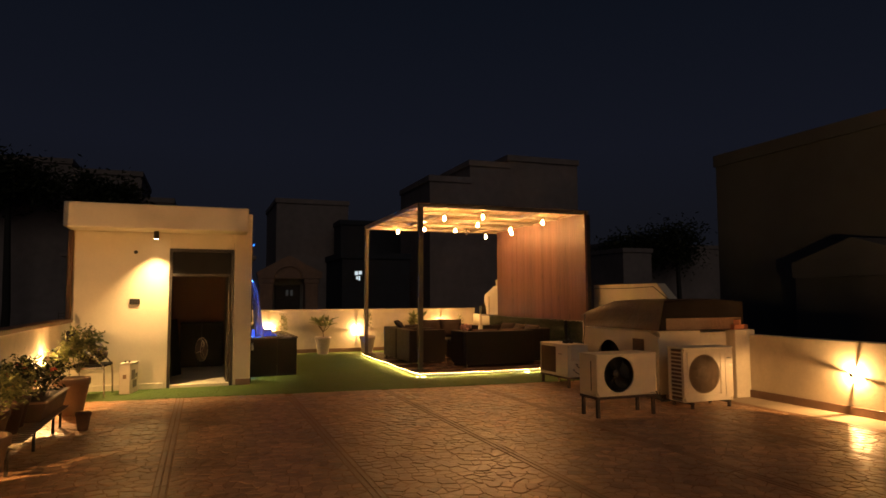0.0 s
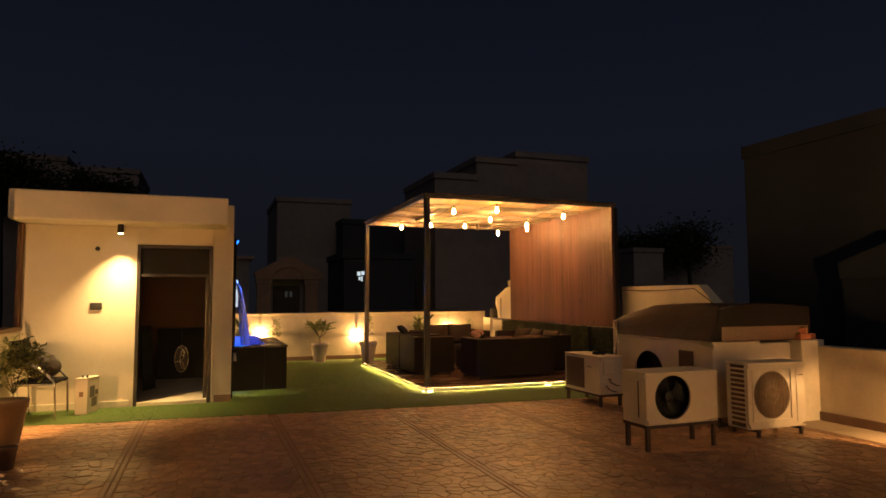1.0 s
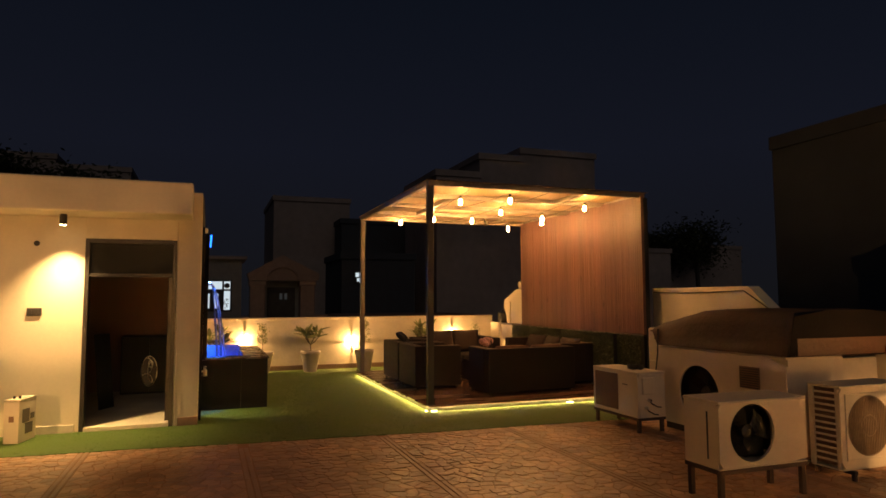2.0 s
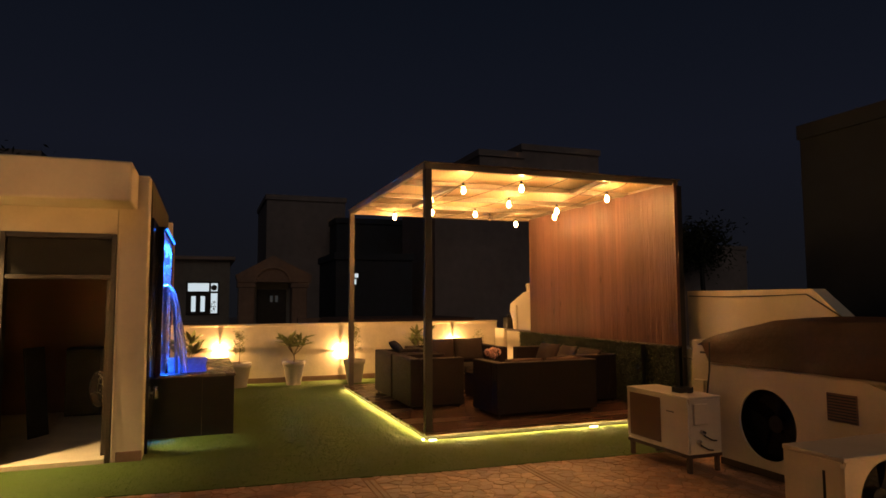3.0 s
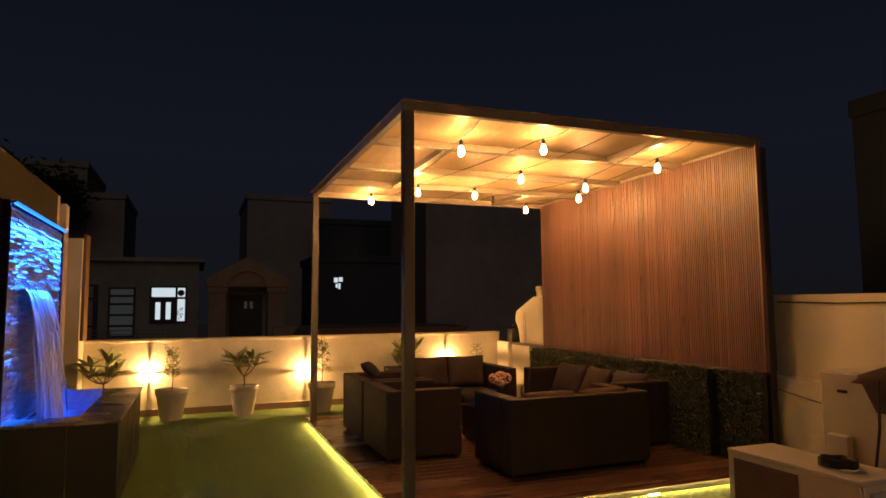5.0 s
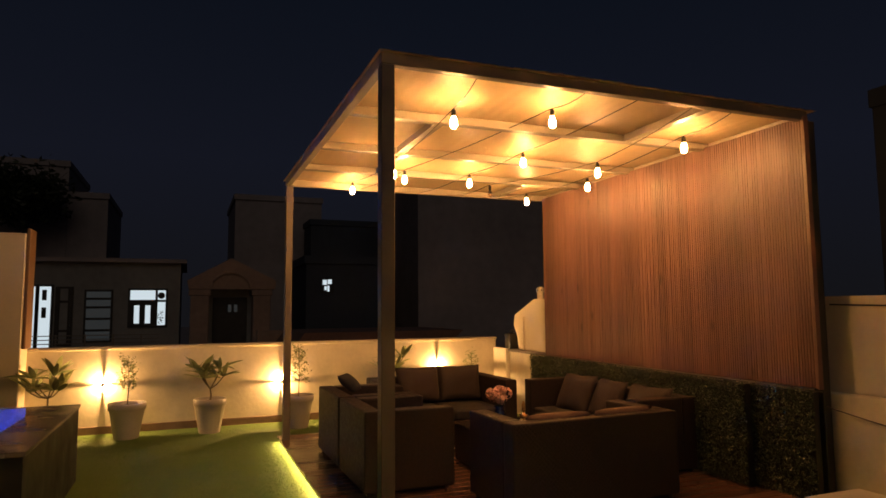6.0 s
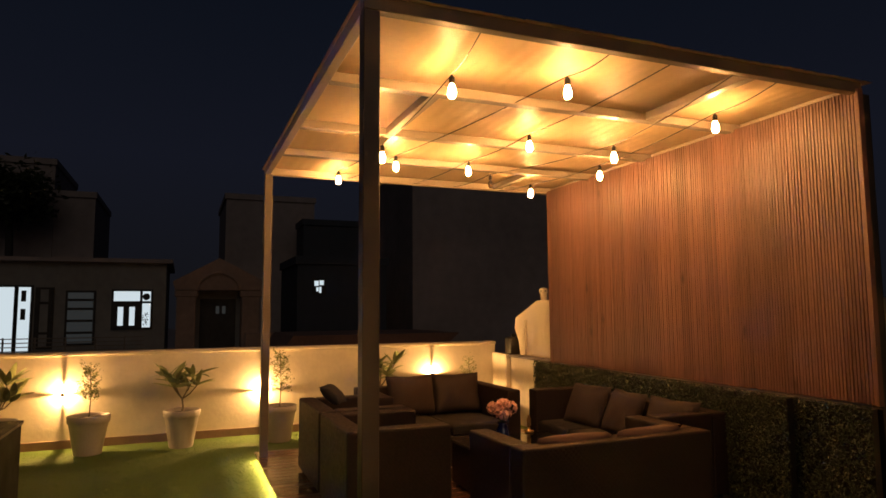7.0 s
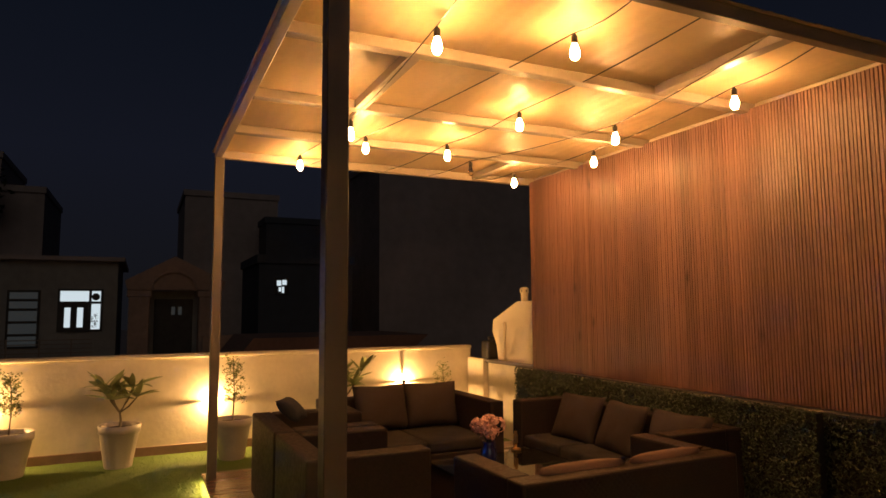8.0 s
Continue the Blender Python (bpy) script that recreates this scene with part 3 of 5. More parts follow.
def sofa(name, label, w, d, m, seats=1, h=0.66, arms=(True, True), group="wicker lounge set on the deck"):
    """Local frame: back along y = d, open side towards -y... the origin is the front left corner at floor height."""
    ob = thing(name, label, "sofa" if name == "sofa" else "armchair", m, group)
    t, low = 0.15, 0.25
    part("base", box(0.004, w - 0.004, 0.004, d - 0.004, 0.03, low, 0.008), wicker, ob)
    part("backrest", box(0, w, d - t, d, 0.03, h, 0.014, 2), wicker, ob, "woven dark brown back panel")
    if arms[0]:
        part("armrest", box(0, t, 0, d - t - 0.001, 0.03, h, 0.014, 2), wicker, ob)
    if arms[1]:
        part("armrest", box(w - t, w, 0, d - t - 0.001, 0.03, h, 0.014, 2), wicker, ob)
    x0, x1 = (t if arms[0] else 0) + 0.006, w - (t if arms[1] else 0) - 0.006
    for k in range(seats):
        a, b = x0 + (x1 - x0) * k / seats + 0.004, x0 + (x1 - x0) * (k + 1) / seats - 0.004
        part("seat_cushion", box(a, b, 0.01, d - t - 0.006, low, low + 0.11, 0.03, 3), cloth_seat, ob, "dark brown seat cushion", smooth=True)
    for fx in (0.05, w - 0.05):
        for fy in (0.05, d - 0.05):
            part("foot", lathe([(0.016, 0.0), (0.018, 0.03)], 8, m=Matrix.Translation((fx, fy, 0))), black_steel, ob)
    return ob


def cushion(mat, w, h, place, rx, rz, label, t=0.15):
    bm = pillow(w, h, t)
    ob = part("cushion", bm, mat, None, smooth=True)
    tagged(ob, label, "cushion", "loose cushions on the lounge set")
    ob.matrix_basis = pose(*place, rx, 0, rz)
    return ob


# two armchairs with their backs to the lawn
for y0, y1 in ((12.40, 13.31), (13.37, 14.33)):
    sofa("armchair", "dark brown wicker armchair with its back to the lawn", y1 - y0, 0.76, pose(4.88, y0, DZ, 0, 0, 90), 1)
# sofa along the parapet side
sofa("sofa", "dark brown wicker sofa with two brown cushions", 1.50, 0.98, pose(4.80, 13.98, DZ), 2)
# sofa along the screen
sofa("sofa", "dark brown wicker sofa under the slatted screen", 2.0, 0.66, pose(6.43, 14.05, DZ, 0, 0, -90), 3)
# sofa with its back to the paving
sofa("sofa", "dark brown wicker sofa with its back to the paving", 1.46, 0.72, pose(6.39, 11.49, DZ, 0, 0, 181.5) @ pose(0, -0.72, 0), 2)

for cx, rz in ((5.36, 4), (5.88, -3)):
    cushion(cloth_brown, 0.55, 0.43, (cx, 14.67, DZ + 0.575), -16, rz, "plump brown cushion leaning on the sofa back")
for cy, rz in ((13.54, -84), (12.97, -96), (12.38, -86)):
    cushion(cloth_brown, 0.55, 0.43, (6.79, cy, DZ + 0.535), -24, rz, "plump brown cushion leaning on the sofa back")
for cx, rz, ry in ((5.38, 180, 0), (5.95, 184, 0)):
    cushion(cloth_pale, 0.56, 0.38, (cx, 11.68 + 0.02 * (cx - 5.28), DZ + 0.55), -40, rz, "taupe cushion leaning inside the sofa back")
cushion(cloth_navy, 0.25, 0.24, (4.36, 13.94, DZ + 0.725), -50, 60, "small navy cushion slumped on the armchair", 0.12)
cushion(cloth_navy, 0.46, 0.42, (4.36, 12.86, DZ + 0.49), -62, 88, "navy cushion lying in the armchair", 0.15)

# glass-topped coffee table with vase and a small brass piece
table = thing("coffee_table", "low wicker coffee table with a glass top", "coffee table", pose(5.25, 12.35, DZ))
part("base", box(0, 0.95, 0, 0.95, 0.02, 0.36, 0.012), wicker, table)
part("glass_top", box(-0.015, 0.965, -0.015, 0.965, 0.362, 0.370, 0.002), glass("table_glass", (0.55, 0.6, 0.6), 0.02), table, "dark reflective glass top")
TT = DZ + 0.371
vase = thing("vase", "dark blue glass vase with pink flowers", "vase", pose(5.52, 12.86, TT) @ Matrix.Scale(1.06, 4))
part("body", lathe([(0.035, 0.0), (0.05, 0.01), (0.062, 0.06), (0.05, 0.13), (0.035, 0.16), (0.045, 0.185), (0.038, 0.183), (0.03, 0.16)], 20), material("dark_blue_vase_glass", (0.012, 0.016, 0.07), 0.12, vary=0.1, bump=0, coat=0.5), vase, smooth=True)
petal_pink = material("pink_petals", (0.72, 0.42, 0.34), 0.7, vary=0.2, scale=20, bump=0, island=-0.25)
rng = random.Random(3)
for k in range(7):
    a = k * 0.9
    c = Vector((0.07 * math.cos(a), 0.07 * math.sin(a), 0.28 + 0.025 * math.sin(2.2 * k))) if k else Vector((0, 0, 0.31))
    bm = bmesh.new()
    for _ in range(46):
        v = Vector((rng.gauss(0, 1), rng.gauss(0, 1), rng.gauss(0.25, 1))).normalized()
        s = v.cross(Vector((rng.gauss(0, 1), rng.gauss(0, 1), rng.gauss(0, 1)))).normalized()
        u = v.cross(s)
        p = c + v * 0.045
        bm.faces.new([bm.verts.new(q) for q in (p - 0.018 * s, p + 0.016 * u + 0.008 * v, p + 0.018 * s, p - 0.016 * u + 0.006 * v)])
    flower = part("flower", bm, petal_pink, vase, "full pink flower head")
    part("stem", tube([(0, 0, 0.12), c * 0.6 + Vector((0, 0, 0.09)), c], 0.0025, 5), material("stem_green", (0.05, 0.09, 0.02), 0.6) if k == 0 else bpy.data.materials["stem_green"], flower)
brass = thing("table_ornament", "small brass leaf ornament on the glass table", "ornament", pose(6.02, 13.32, TT) @ Matrix.Scale(1.25, 4))
brass_metal = material("worn_brass", (0.55, 0.33, 0.12), 0.3, metal=1.0, vary=0.2, fine=90)
part("base", lathe([(0.035, 0), (0.035, 0.012), (0.01, 0.018), (0.008, 0.05)], 16), brass_metal, brass, smooth=True)
for k in range(5):
    a = 1.26 * k
    part("leaf", prism([(-0.012, 0.04), (0.0, 0.03), (0.012, 0.05), (0.016, 0.09), (0.0, 0.12), (-0.014, 0.085)], 0.014 + 0.001 * k, 0.017 + 0.001 * k, "y"), brass_metal, brass).matrix_basis = pose(0, 0, 0, 12, 0, math.degrees(a))

# ---- water feature on the room's side wall ----
slate = material("split_face_stone", (0.20, 0.215, 0.245), 0.5, vary=0.25, scale=12, fine=60, bump=0.5, island=-0.3)
# dark olive colour keeps the upper wall unlit despite the bulbs near it
olive_shade = material("dark_olive_for_unlit_wall", (0.055, 0.045, 0.018), 0.7, vary=0.3, scale=1.5, fine=30, stain=0.5)
blue_glow = glow("blue_led_strip", BLUE, 6.0)
blue_tile = material("pale_blue_pool_lining", (0.35, 0.45, 0.75), 0.25, vary=0.12, scale=20, fine=80, bump=0.1)
steel_bright = material("brushed_stainless_steel", (0.55, 0.54, 0.52), 0.28, metal=1.0, vary=0.1, fine=120, bump=0.05)
water = glass("falling_water", (0.85, 0.93, 1.0), 0.12, 1.2)
water_nodes = water.node_tree.nodes["Principled BSDF"]
water_nodes.inputs["Transmission Weight"].default_value = 0.62
pool_water = glass("pool_water", (0.75, 0.88, 1.0), 0.05, 1.33)

# the wall claddings behind it
structure("wall_cladding", box(SIDE, SIDE + 0.03, 11.36, 14.46, 0.0, 2.38, 0.003), granite, "polished black granite wall cladding", "cladding")
# the upper wall's shade is put into this strip's colour
structure("wall_cladding_upper", box(SIDE, SIDE + 0.012, 11.36, 14.30, 2.384, 2.765), olive_shade, "upper wall coloured dark olive as if unlit", "cladding")
structure("pillar_white", box(0.90, 1.07, 14.52, 14.70, -0.02, 2.70, 0.01), plaster, "pale plastered pillar at the room's rear corner", "pillar")
structure("pillar_back", box(0.62, 0.97, 16.40, 16.74, -0.02, 2.50, 0.012), plaster, "cream plastered pillar against the parapet", "pillar")
structure("trim", box(0.972, 1.01, 16.42, 16.74, 1.11, 2.56, 0.006), brown_trim, "brown painted edge strip on the pillar", "trim")

FX, FY0, FY1, FZ0, FZ1 = SIDE + 0.03, 12.20, 14.24, 0.70, 2.36
fountain = thing("wall_fountain", "black granite wall fountain with blue-lit stone and falling water", "fountain", pose(FX, FY0, 0))
part("back_panel", box(0.0, 0.012, 0, FY1 - FY0, FZ0 - 0.1, FZ1), far_dark, fountain)
for y0, y1 in ((-0.035, -0.001), (FY1 - FY0 + 0.001, FY1 - FY0 + 0.035)):
    part("side_frame", box(0.0, 0.055, y0, y1, FZ0 - 0.1, FZ1 + 0.02, 0.003), granite, fountain, "black granite frame")
part("top_frame", box(0.0, 0.084, 0, FY1 - FY0, FZ1 + 0.001, FZ1 + 0.016, 0.003), granite, fountain)
part("light_line", box(0.0842, 0.088, 0.0, FY1 - FY0, FZ1 - 0.012, FZ1 + 0.012, 0.001), glow("blue_edge_line", (0.03, 0.25, 1.0), 1.6), fountain, "thin glowing blue edge line")
part("led_strip", box(0.068, 0.083, 0.0, FY1 - FY0, FZ1 - 0.012, FZ1 + 0.0, 0.002), blue_glow, fountain, "glowing blue light strip")
# split stone courses
rng = random.Random(11)
ledge = bmesh.new()
z = FZ0 - 0.09
verts, faces = [], []
while z < FZ1 - 0.03:
    hgt = rng.choice((0.014, 0.018, 0.022, 0.028))
    y = -rng.uniform(0, 0.08)
    while y < FY1 - FY0:
        ln = rng.uniform(0.10, 0.34)
        a, b = max(0.0, y), min(FY1 - FY0, y + ln - 0.003)
        if b - a > 0.015:
            d = 0.036 + rng.uniform(0.0, 0.014)
            n0 = len(verts)
            top, j = z + hgt - 0.003, [rng.uniform(-0.0022, 0.0022) for _ in range(4)]
            verts += [(0.012, a, z), (0.012, b, z), (0.012, b, top), (0.012, a, top), (d + j[0], a, z), (d + j[1], b, z), (d + j[2], b, top), (d + j[3], a, top)]
            faces += [tuple(n0 + k for k in f) for f in ((4, 5, 6, 7), (0, 1, 5, 4), (3, 7, 6, 2), (0, 4, 7, 3), (1, 2, 6, 5))]
        y += ln
    z += hgt
stone_mesh = bpy.data.meshes.new("stone_facing")
stone_mesh.from_pydata(verts, [], faces)
stone_mesh.materials.append(slate)
courses = tagged(new("stone_facing", stone_mesh), "rough split-face stone courses", kind="stuff")
courses.parent = fountain
# spout and sheet of water
part("spout", box(0.012, 0.095, 0.34, 1.20, 1.70, 1.718, 0.003), steel_bright, fountain, "flat steel water spout")
for y0, y1, throw, seed in ((0.35, 1.19, 0.17, 0), (0.42, 1.12, 0.105, 5), (0.40, 1.15, 0.225, 9)):
    fall = bmesh.new()
    rows_w = []
    for i in range(17):
        f = i / 16
        drop = 1.705 - 1.05 * f * f - 0.05 * f
        row = []
        for j in range(25):
            u = j / 24
            ripple = (0.003 + 0.022 * f) * noise.noise((u * 13, f * 1.5, seed)) + 0.006 * f * noise.noise((u * 40, f * 3, seed))
            row.append(fall.verts.new((0.088 + throw * f + ripple, y0 + (y1 - y0) * (0.5 + (u - 0.5) * (1 - 0.10 * f)), drop)))
        rows_w.append(row)
    for k, (a, b) in enumerate(zip(rows_w, rows_w[1:])):
        for j in range(24):
            # the outer sheets break into strands on the way down
            if seed == 0 or noise.noise((j * 0.9, k * 0.12, seed)) > 0.02 + 0.012 * (8 - k):
                fall.faces.new((a[j], a[j + 1], b[j + 1], b[j]))
    bmesh.ops.delete(fall, geom=[v for v in fall.verts if not v.link_faces], context="VERTS")
    bmesh.ops.solidify(fall, geom=list(fall.faces), thickness=0.005)
    part("water_sheet", fall, water, fountain, "clear falling sheet of water" if seed == 0 else "broken strands of falling water", smooth=True)
# basin: four granite sides, a rim and the lined pool
BX1, BY0, BY1, BZ = 1.89 - FX, 12.11 - FY0, 14.28 - FY0, 0.665
for bm in (box(-0.03, BX1, BY0, BY0 + 0.03, 0.0, BZ, 0.003), box(BX1 - 0.03, BX1, BY0 + 0.03, BY1 - 0.03, 0.0, BZ, 0.003), box(-0.03, BX1, BY1 - 0.03, BY1, 0.0, BZ, 0.003)):
    part("basin_side", bm, granite_dull, fountain, "polished black granite side")
part("joint", box(0.50, 0.506, BY0 - 0.0025, BY0, 0.0, BZ), granite_rim, fountain)
IX0, IX1, IY0, IY1 = 0.08, 0.55, 0.16, BY1 - 0.62
part("rim", box(0.032, BX1 + 0.015, BY0 - 0.015, IY0, BZ, BZ + 0.03, 0.004), granite_rim, fountain)
part("rim", box(IX1, BX1 + 0.015, IY0, BY1 + 0.01, BZ, BZ + 0.03, 0.004), granite_rim, fountain)
part("rim", box(0.032, IX1, IY1, BY1 + 0.01, BZ, BZ + 0.03, 0.004), granite_rim, fountain)
part("pool_lining", box(IX0 - 0.02, IX1, IY0, IY1, BZ - 0.30, BZ - 0.28), blue_tile, fountain)
for bm in (box(IX0 - 0.02, IX1, IY1 - 0.012, IY1 - 0.002, BZ - 0.28, BZ + 0.10), box(IX1 - 0.012, IX1 - 0.002, IY0, IY1 - 0.012, BZ - 0.28, BZ + 0.028), box(IX0, IX1 - 0.012, IY0 + 0.002, IY0 + 0.012, BZ - 0.28, BZ + 0.026)):
    part("pool_side", bm, blue_tile, fountain, "blue-lit pool lining")
part("pool_led", box(IX0 + 0.02, IX1 - 0.04, IY0 + 0.016, IY0 + 0.03, BZ - 0.12, BZ - 0.10), glow("blue_pool_led", BLUE, 60.0), fountain, "glowing blue pool light")
surface = bmesh.new()
g = [[surface.verts.new((IX0 - 0.02 + (IX1 - IX0) * i / 24, IY0 + 0.013 + (IY1 - IY0 - 0.027) * j / 40, BZ - 0.06 + 0.006 * noise.noise((i * 0.5, j * 0.4, 2)))) for j in range(41)] for i in range(25)]
for i in range(24):
    for j in range(40):
        surface.faces.new((g[i][j], g[i + 1][j], g[i + 1][j + 1], g[i][j + 1]))
part("pool_surface", surface, pool_water, fountain, "rippled pool water", smooth=True).visible_shadow = False

# small steel lamp on the granite that lights the turf in front of the basin
tap = thing("wall_uplight", "small steel wall lamp on the black granite", "wall lamp", pose(SIDE + 0.03, 11.72, 0.56))
part("body", lathe([(0.022, -0.06), (0.024, -0.05), (0.024, 0.06), (0.022, 0.064)], 16, m=Matrix.Translation((0.04, 0, 0))), steel_bright, tap, smooth=True)
part("bracket", box(0.0, 0.03, -0.01, 0.01, -0.01, 0.01), steel_bright, tap)
lamp("wall_uplight_light", "SPOT", (SIDE + 0.075, 11.72, 0.47), 16.0, (1.0, 0.80, 0.35), 0.01, (1.38, 11.72, 0.0), 78, 0.35)

# the strip's light, thrown down the stone
wash = bpy.data.lights.new("fountain_wash", "AREA")
wash.shape, wash.size, wash.size_y, wash.spread = "RECTANGLE", FY1 - FY0 - 0.08, 0.012, radians(28)
wash.energy, wash.color = BLUE_STRIP, BLUE
new("fountain_wash", wash).matrix_basis = Matrix.Translation((FX + 0.076, (FY0 + FY1) / 2, FZ1 - 0.016)) @ pose(0, 0, 0, 0, 5, 0) @ pose(0, 0, 0, 0, 0, 90)

# ---- pots and plants ----
pot_grey = material("pale_grey_plastic_pot", (0.36, 0.32, 0.28), 0.5, vary=0.1, scale=6, fine=60, bump=0.1, stain=0.25)
pot_brown = material("brown_clay_pot", (0.075, 0.042, 0.03), 0.7, vary=0.2, scale=6, fine=60, stain=0.3)
pot_taupe = material("taupe_stone_planter", (0.27, 0.19, 0.13), 0.7, vary=0.15, scale=5, fine=50, stain=0.3)
soil = material("dark_potting_soil", (0.04, 0.025, 0.016), 0.95, vary=0.4, scale=30, fine=90, bump=0.8)
bark = material("grey_green_stem", (0.16, 0.13, 0.085), 0.8, vary=0.3, scale=20, fine=90)
leaf_broad = material("broad_green_leaf", (0.26, 0.29, 0.13), 0.42, vary=0.2, scale=10, fine=40, bump=0.05, island=0.3)
leaf_small = material("small_green_leaf", (0.20, 0.22, 0.09), 0.55, vary=0.2, scale=10, fine=40, bump=0, island=-0.4)
leaf_dark = material("dark_shrub_leaf", (0.035, 0.045, 0.018), 0.5, vary=0.2, scale=10, fine=40, bump=0, island=-0.4)
petal_red = material("red_petals", (0.40, 0.06, 0.03), 0.6, vary=0.2, bump=0, island=-0.3)


for leafy_mat in (leaf_broad, leaf_small, leaf_dark):
    thin_leaf(leafy_mat)


def pot_body(ob, r, h, mat, sides=28, flutes=0):
    prof = [(0.64 * r, 0.0), (0.66 * r, 0.012), (0.93 * r, h * 0.80), (0.955 * r, h * 0.81), (1.0 * r, h * 0.815), (1.02 * r, h * 0.985), (1.0 * r, h), (0.92 * r, h), (0.90 * r, h * 0.9), (0.86 * r, h * 0.88)]
    shell = lathe(prof, 4 * flutes or sides)
    for v in shell.verts if flutes else ():
        if v.co.z < h * 0.78 and v.co.xy.length > 0.1 * r:
            s = 1 - 0.022 * (0.5 - 0.5 * math.cos(flutes * math.atan2(v.co.y, v.co.x)))
            v.co.x, v.co.y = v.co.x * s, v.co.y * s
    part("pot", shell, mat, ob, smooth=False)
    for p in ob.children[-1].data.polygons:
        p.use_smooth = abs(p.normal.z) < 0.5
    dirt = bmesh.new()
    ring = [dirt.verts.new((0.89 * r * math.cos(k * 0.35), 0.89 * r * math.sin(k * 0.35), h * 0.90)) for k in range(18)]
    mid = dirt.verts.new((0, 0, h * 0.93))
    for k in range(18):
        dirt.faces.new((ring[k], ring[(k + 1) % 18], mid))
    part("soil", dirt, soil, ob)


def leaf_mesh(length, width, name, mat, droop=0.25):
    bm = bmesh.new()
    n, rows = 8, []
    for i in range(n + 1):
        f = i / n
        w = width / 2 * math.sin(math.pi * f ** 0.8) ** 0.8 + 0.002
        z = -droop * length * f * f
        rows.append((bm.verts.new((-w, length * f, z + 0.18 * w)), bm.verts.new((0, length * f, z)), bm.verts.new((w, length * f, z + 0.18 * w))))
    for a, b in zip(rows, rows[1:]):
        bm.faces.new((a[0], a[1], b[1], b[0]))
        bm.faces.new((a[1], a[2], b[2], b[1]))
    return as_mesh(name, bm, mat, True)


broad = [leaf_mesh(0.27, 0.068, "leaf", leaf_broad, d) for d in (0.05, 0.2, 0.4)]


def frangipani(x, y, seed, label, r=0.20, h=0.43, tall=0.32, limbs=6, base_z=0.0, flutes=0):
    ob = thing("potted_plant", label, "potted plant", pose(x, y, base_z), "potted plants along the parapet")
    pot_body(ob, r, h, pot_grey, 28, flutes)
    rng = random.Random(seed)
    fork = Vector((rng.uniform(-0.02, 0.02), 0, h + tall * 0.30))
    part("stem", tube([(0, 0, h * 0.85), fork * 0.5 + Vector((0.01, 0, h * 0.45)), fork], 0.013, 8, tip=0.010), bark, ob)
    for k in range(limbs):
        a = 2 * math.pi * k / limbs + rng.uniform(-0.4, 0.4)
        reach, rise = rng.uniform(0.10, 0.25), rng.uniform(0.06, tall * 0.7)
        end = fork + Vector((reach * math.cos(a), 0.6 * reach * math.sin(a), rise))
        limb = part("limb", tube([fork, fork.lerp(end, 0.5) + Vector((0, 0, -0.02)), end], 0.009, 7, tip=0.007), bark, ob)
        leaves = rng.randint(7, 10)
        for j in range(leaves):
            leaf = new("leaf", rng.choice(broad))
            leaf.parent = limb
            s = rng.uniform(0.75, 1.1)
            leaf.matrix_basis = pose(*end, 0, 0, 360 * j / leaves + rng.uniform(-20, 20)) @ pose(0, 0.005, 0, rng.uniform(12, 74), rng.uniform(-25, 25), 0) @ Matrix.Scale(s, 4)
    return ob


def leafy(bm, centre, spread, count, rng, size):
    for _ in range(count):
        c = Vector(centre) + Vector((rng.gauss(0, spread[0]), rng.gauss(0, spread[1]), rng.gauss(0, spread[2])))
        a = Vector((rng.uniform(-1, 1), rng.uniform(-1, 1), rng.uniform(-0.6, 0.8))).normalized()
        b = a.cross(Vector((rng.uniform(-1, 1), rng.uniform(-1, 1), rng.uniform(-1, 1)))).normalized()
        up = a.cross(b)
        l, w = size * rng.uniform(0.7, 1.3), size * 0.4 * rng.uniform(0.7, 1.2)
        p = [bm.verts.new(q) for q in (c - l * a, c - 0.2 * l * a + w * b + 0.15 * w * up, c + l * a, c - 0.2 * l * a - w * b + 0.15 * w * up)]
        bm.faces.new((p[0], p[1], p[2]))
        bm.faces.new((p[0], p[2], p[3]))


def thin_shrub(x, y, seed, label, r=0.20, h=0.43, tall=0.42, mat=None, leaves=26):
    ob = thing("potted_plant", label, "potted plant", pose(x, y, 0), "potted plants along the parapet")
    pot_body(ob, r, h, pot_grey)
    rng = random.Random(seed)
    crown = bmesh.new()
    part("stem", tube([(0, 0, h * 0.85), (0.012, 0, h + tall * 0.4), (-0.01, 0.0, h + tall * 0.95)], 0.008, 7, tip=0.003), bark, ob)
    for k in range(18):
        f = 0.35 + 0.65 * k / 17
        a = 2.4 * k
        start = Vector((0.012 - 0.02 * f, 0, h + tall * (f - 0.12)))
        reach = 0.11 * (1.15 - abs(f - 0.62)) * rng.uniform(0.6, 1.1)
        end = start + Vector((reach * math.cos(a), reach * math.sin(a), 0.06))
        tube([start, end], 0.0025, 4, crown)
        leafy(crown, start.lerp(end, 0.8), (0.026, 0.026, 0.028), leaves, rng, 0.018)
    part("crown", crown, mat or leaf_small, ob, "sparse small-leaved crown")
    return ob


frangipani(1.28, 16.26, 2, "broad-leaved plant in a pale pot behind the fountain", tall=0.36, limbs=6)
thin_shrub(2.14, 16.32, 4, "thin small-leaved shrub in a pale grey pot", r=0.215, tall=0.56)
frangipani(3.10, 16.32, 9, "broad-leaved plant in a pale grey fluted pot", tall=0.40, limbs=7, flutes=18)
thin_shrub(4.20, 16.20, 6, "thin small-leaved shrub in a pale pot by a post", tall=0.68)
frangipani(5.50, 16.30, 13, "broad-leaved plant in a pot behind the sofa", tall=0.46)
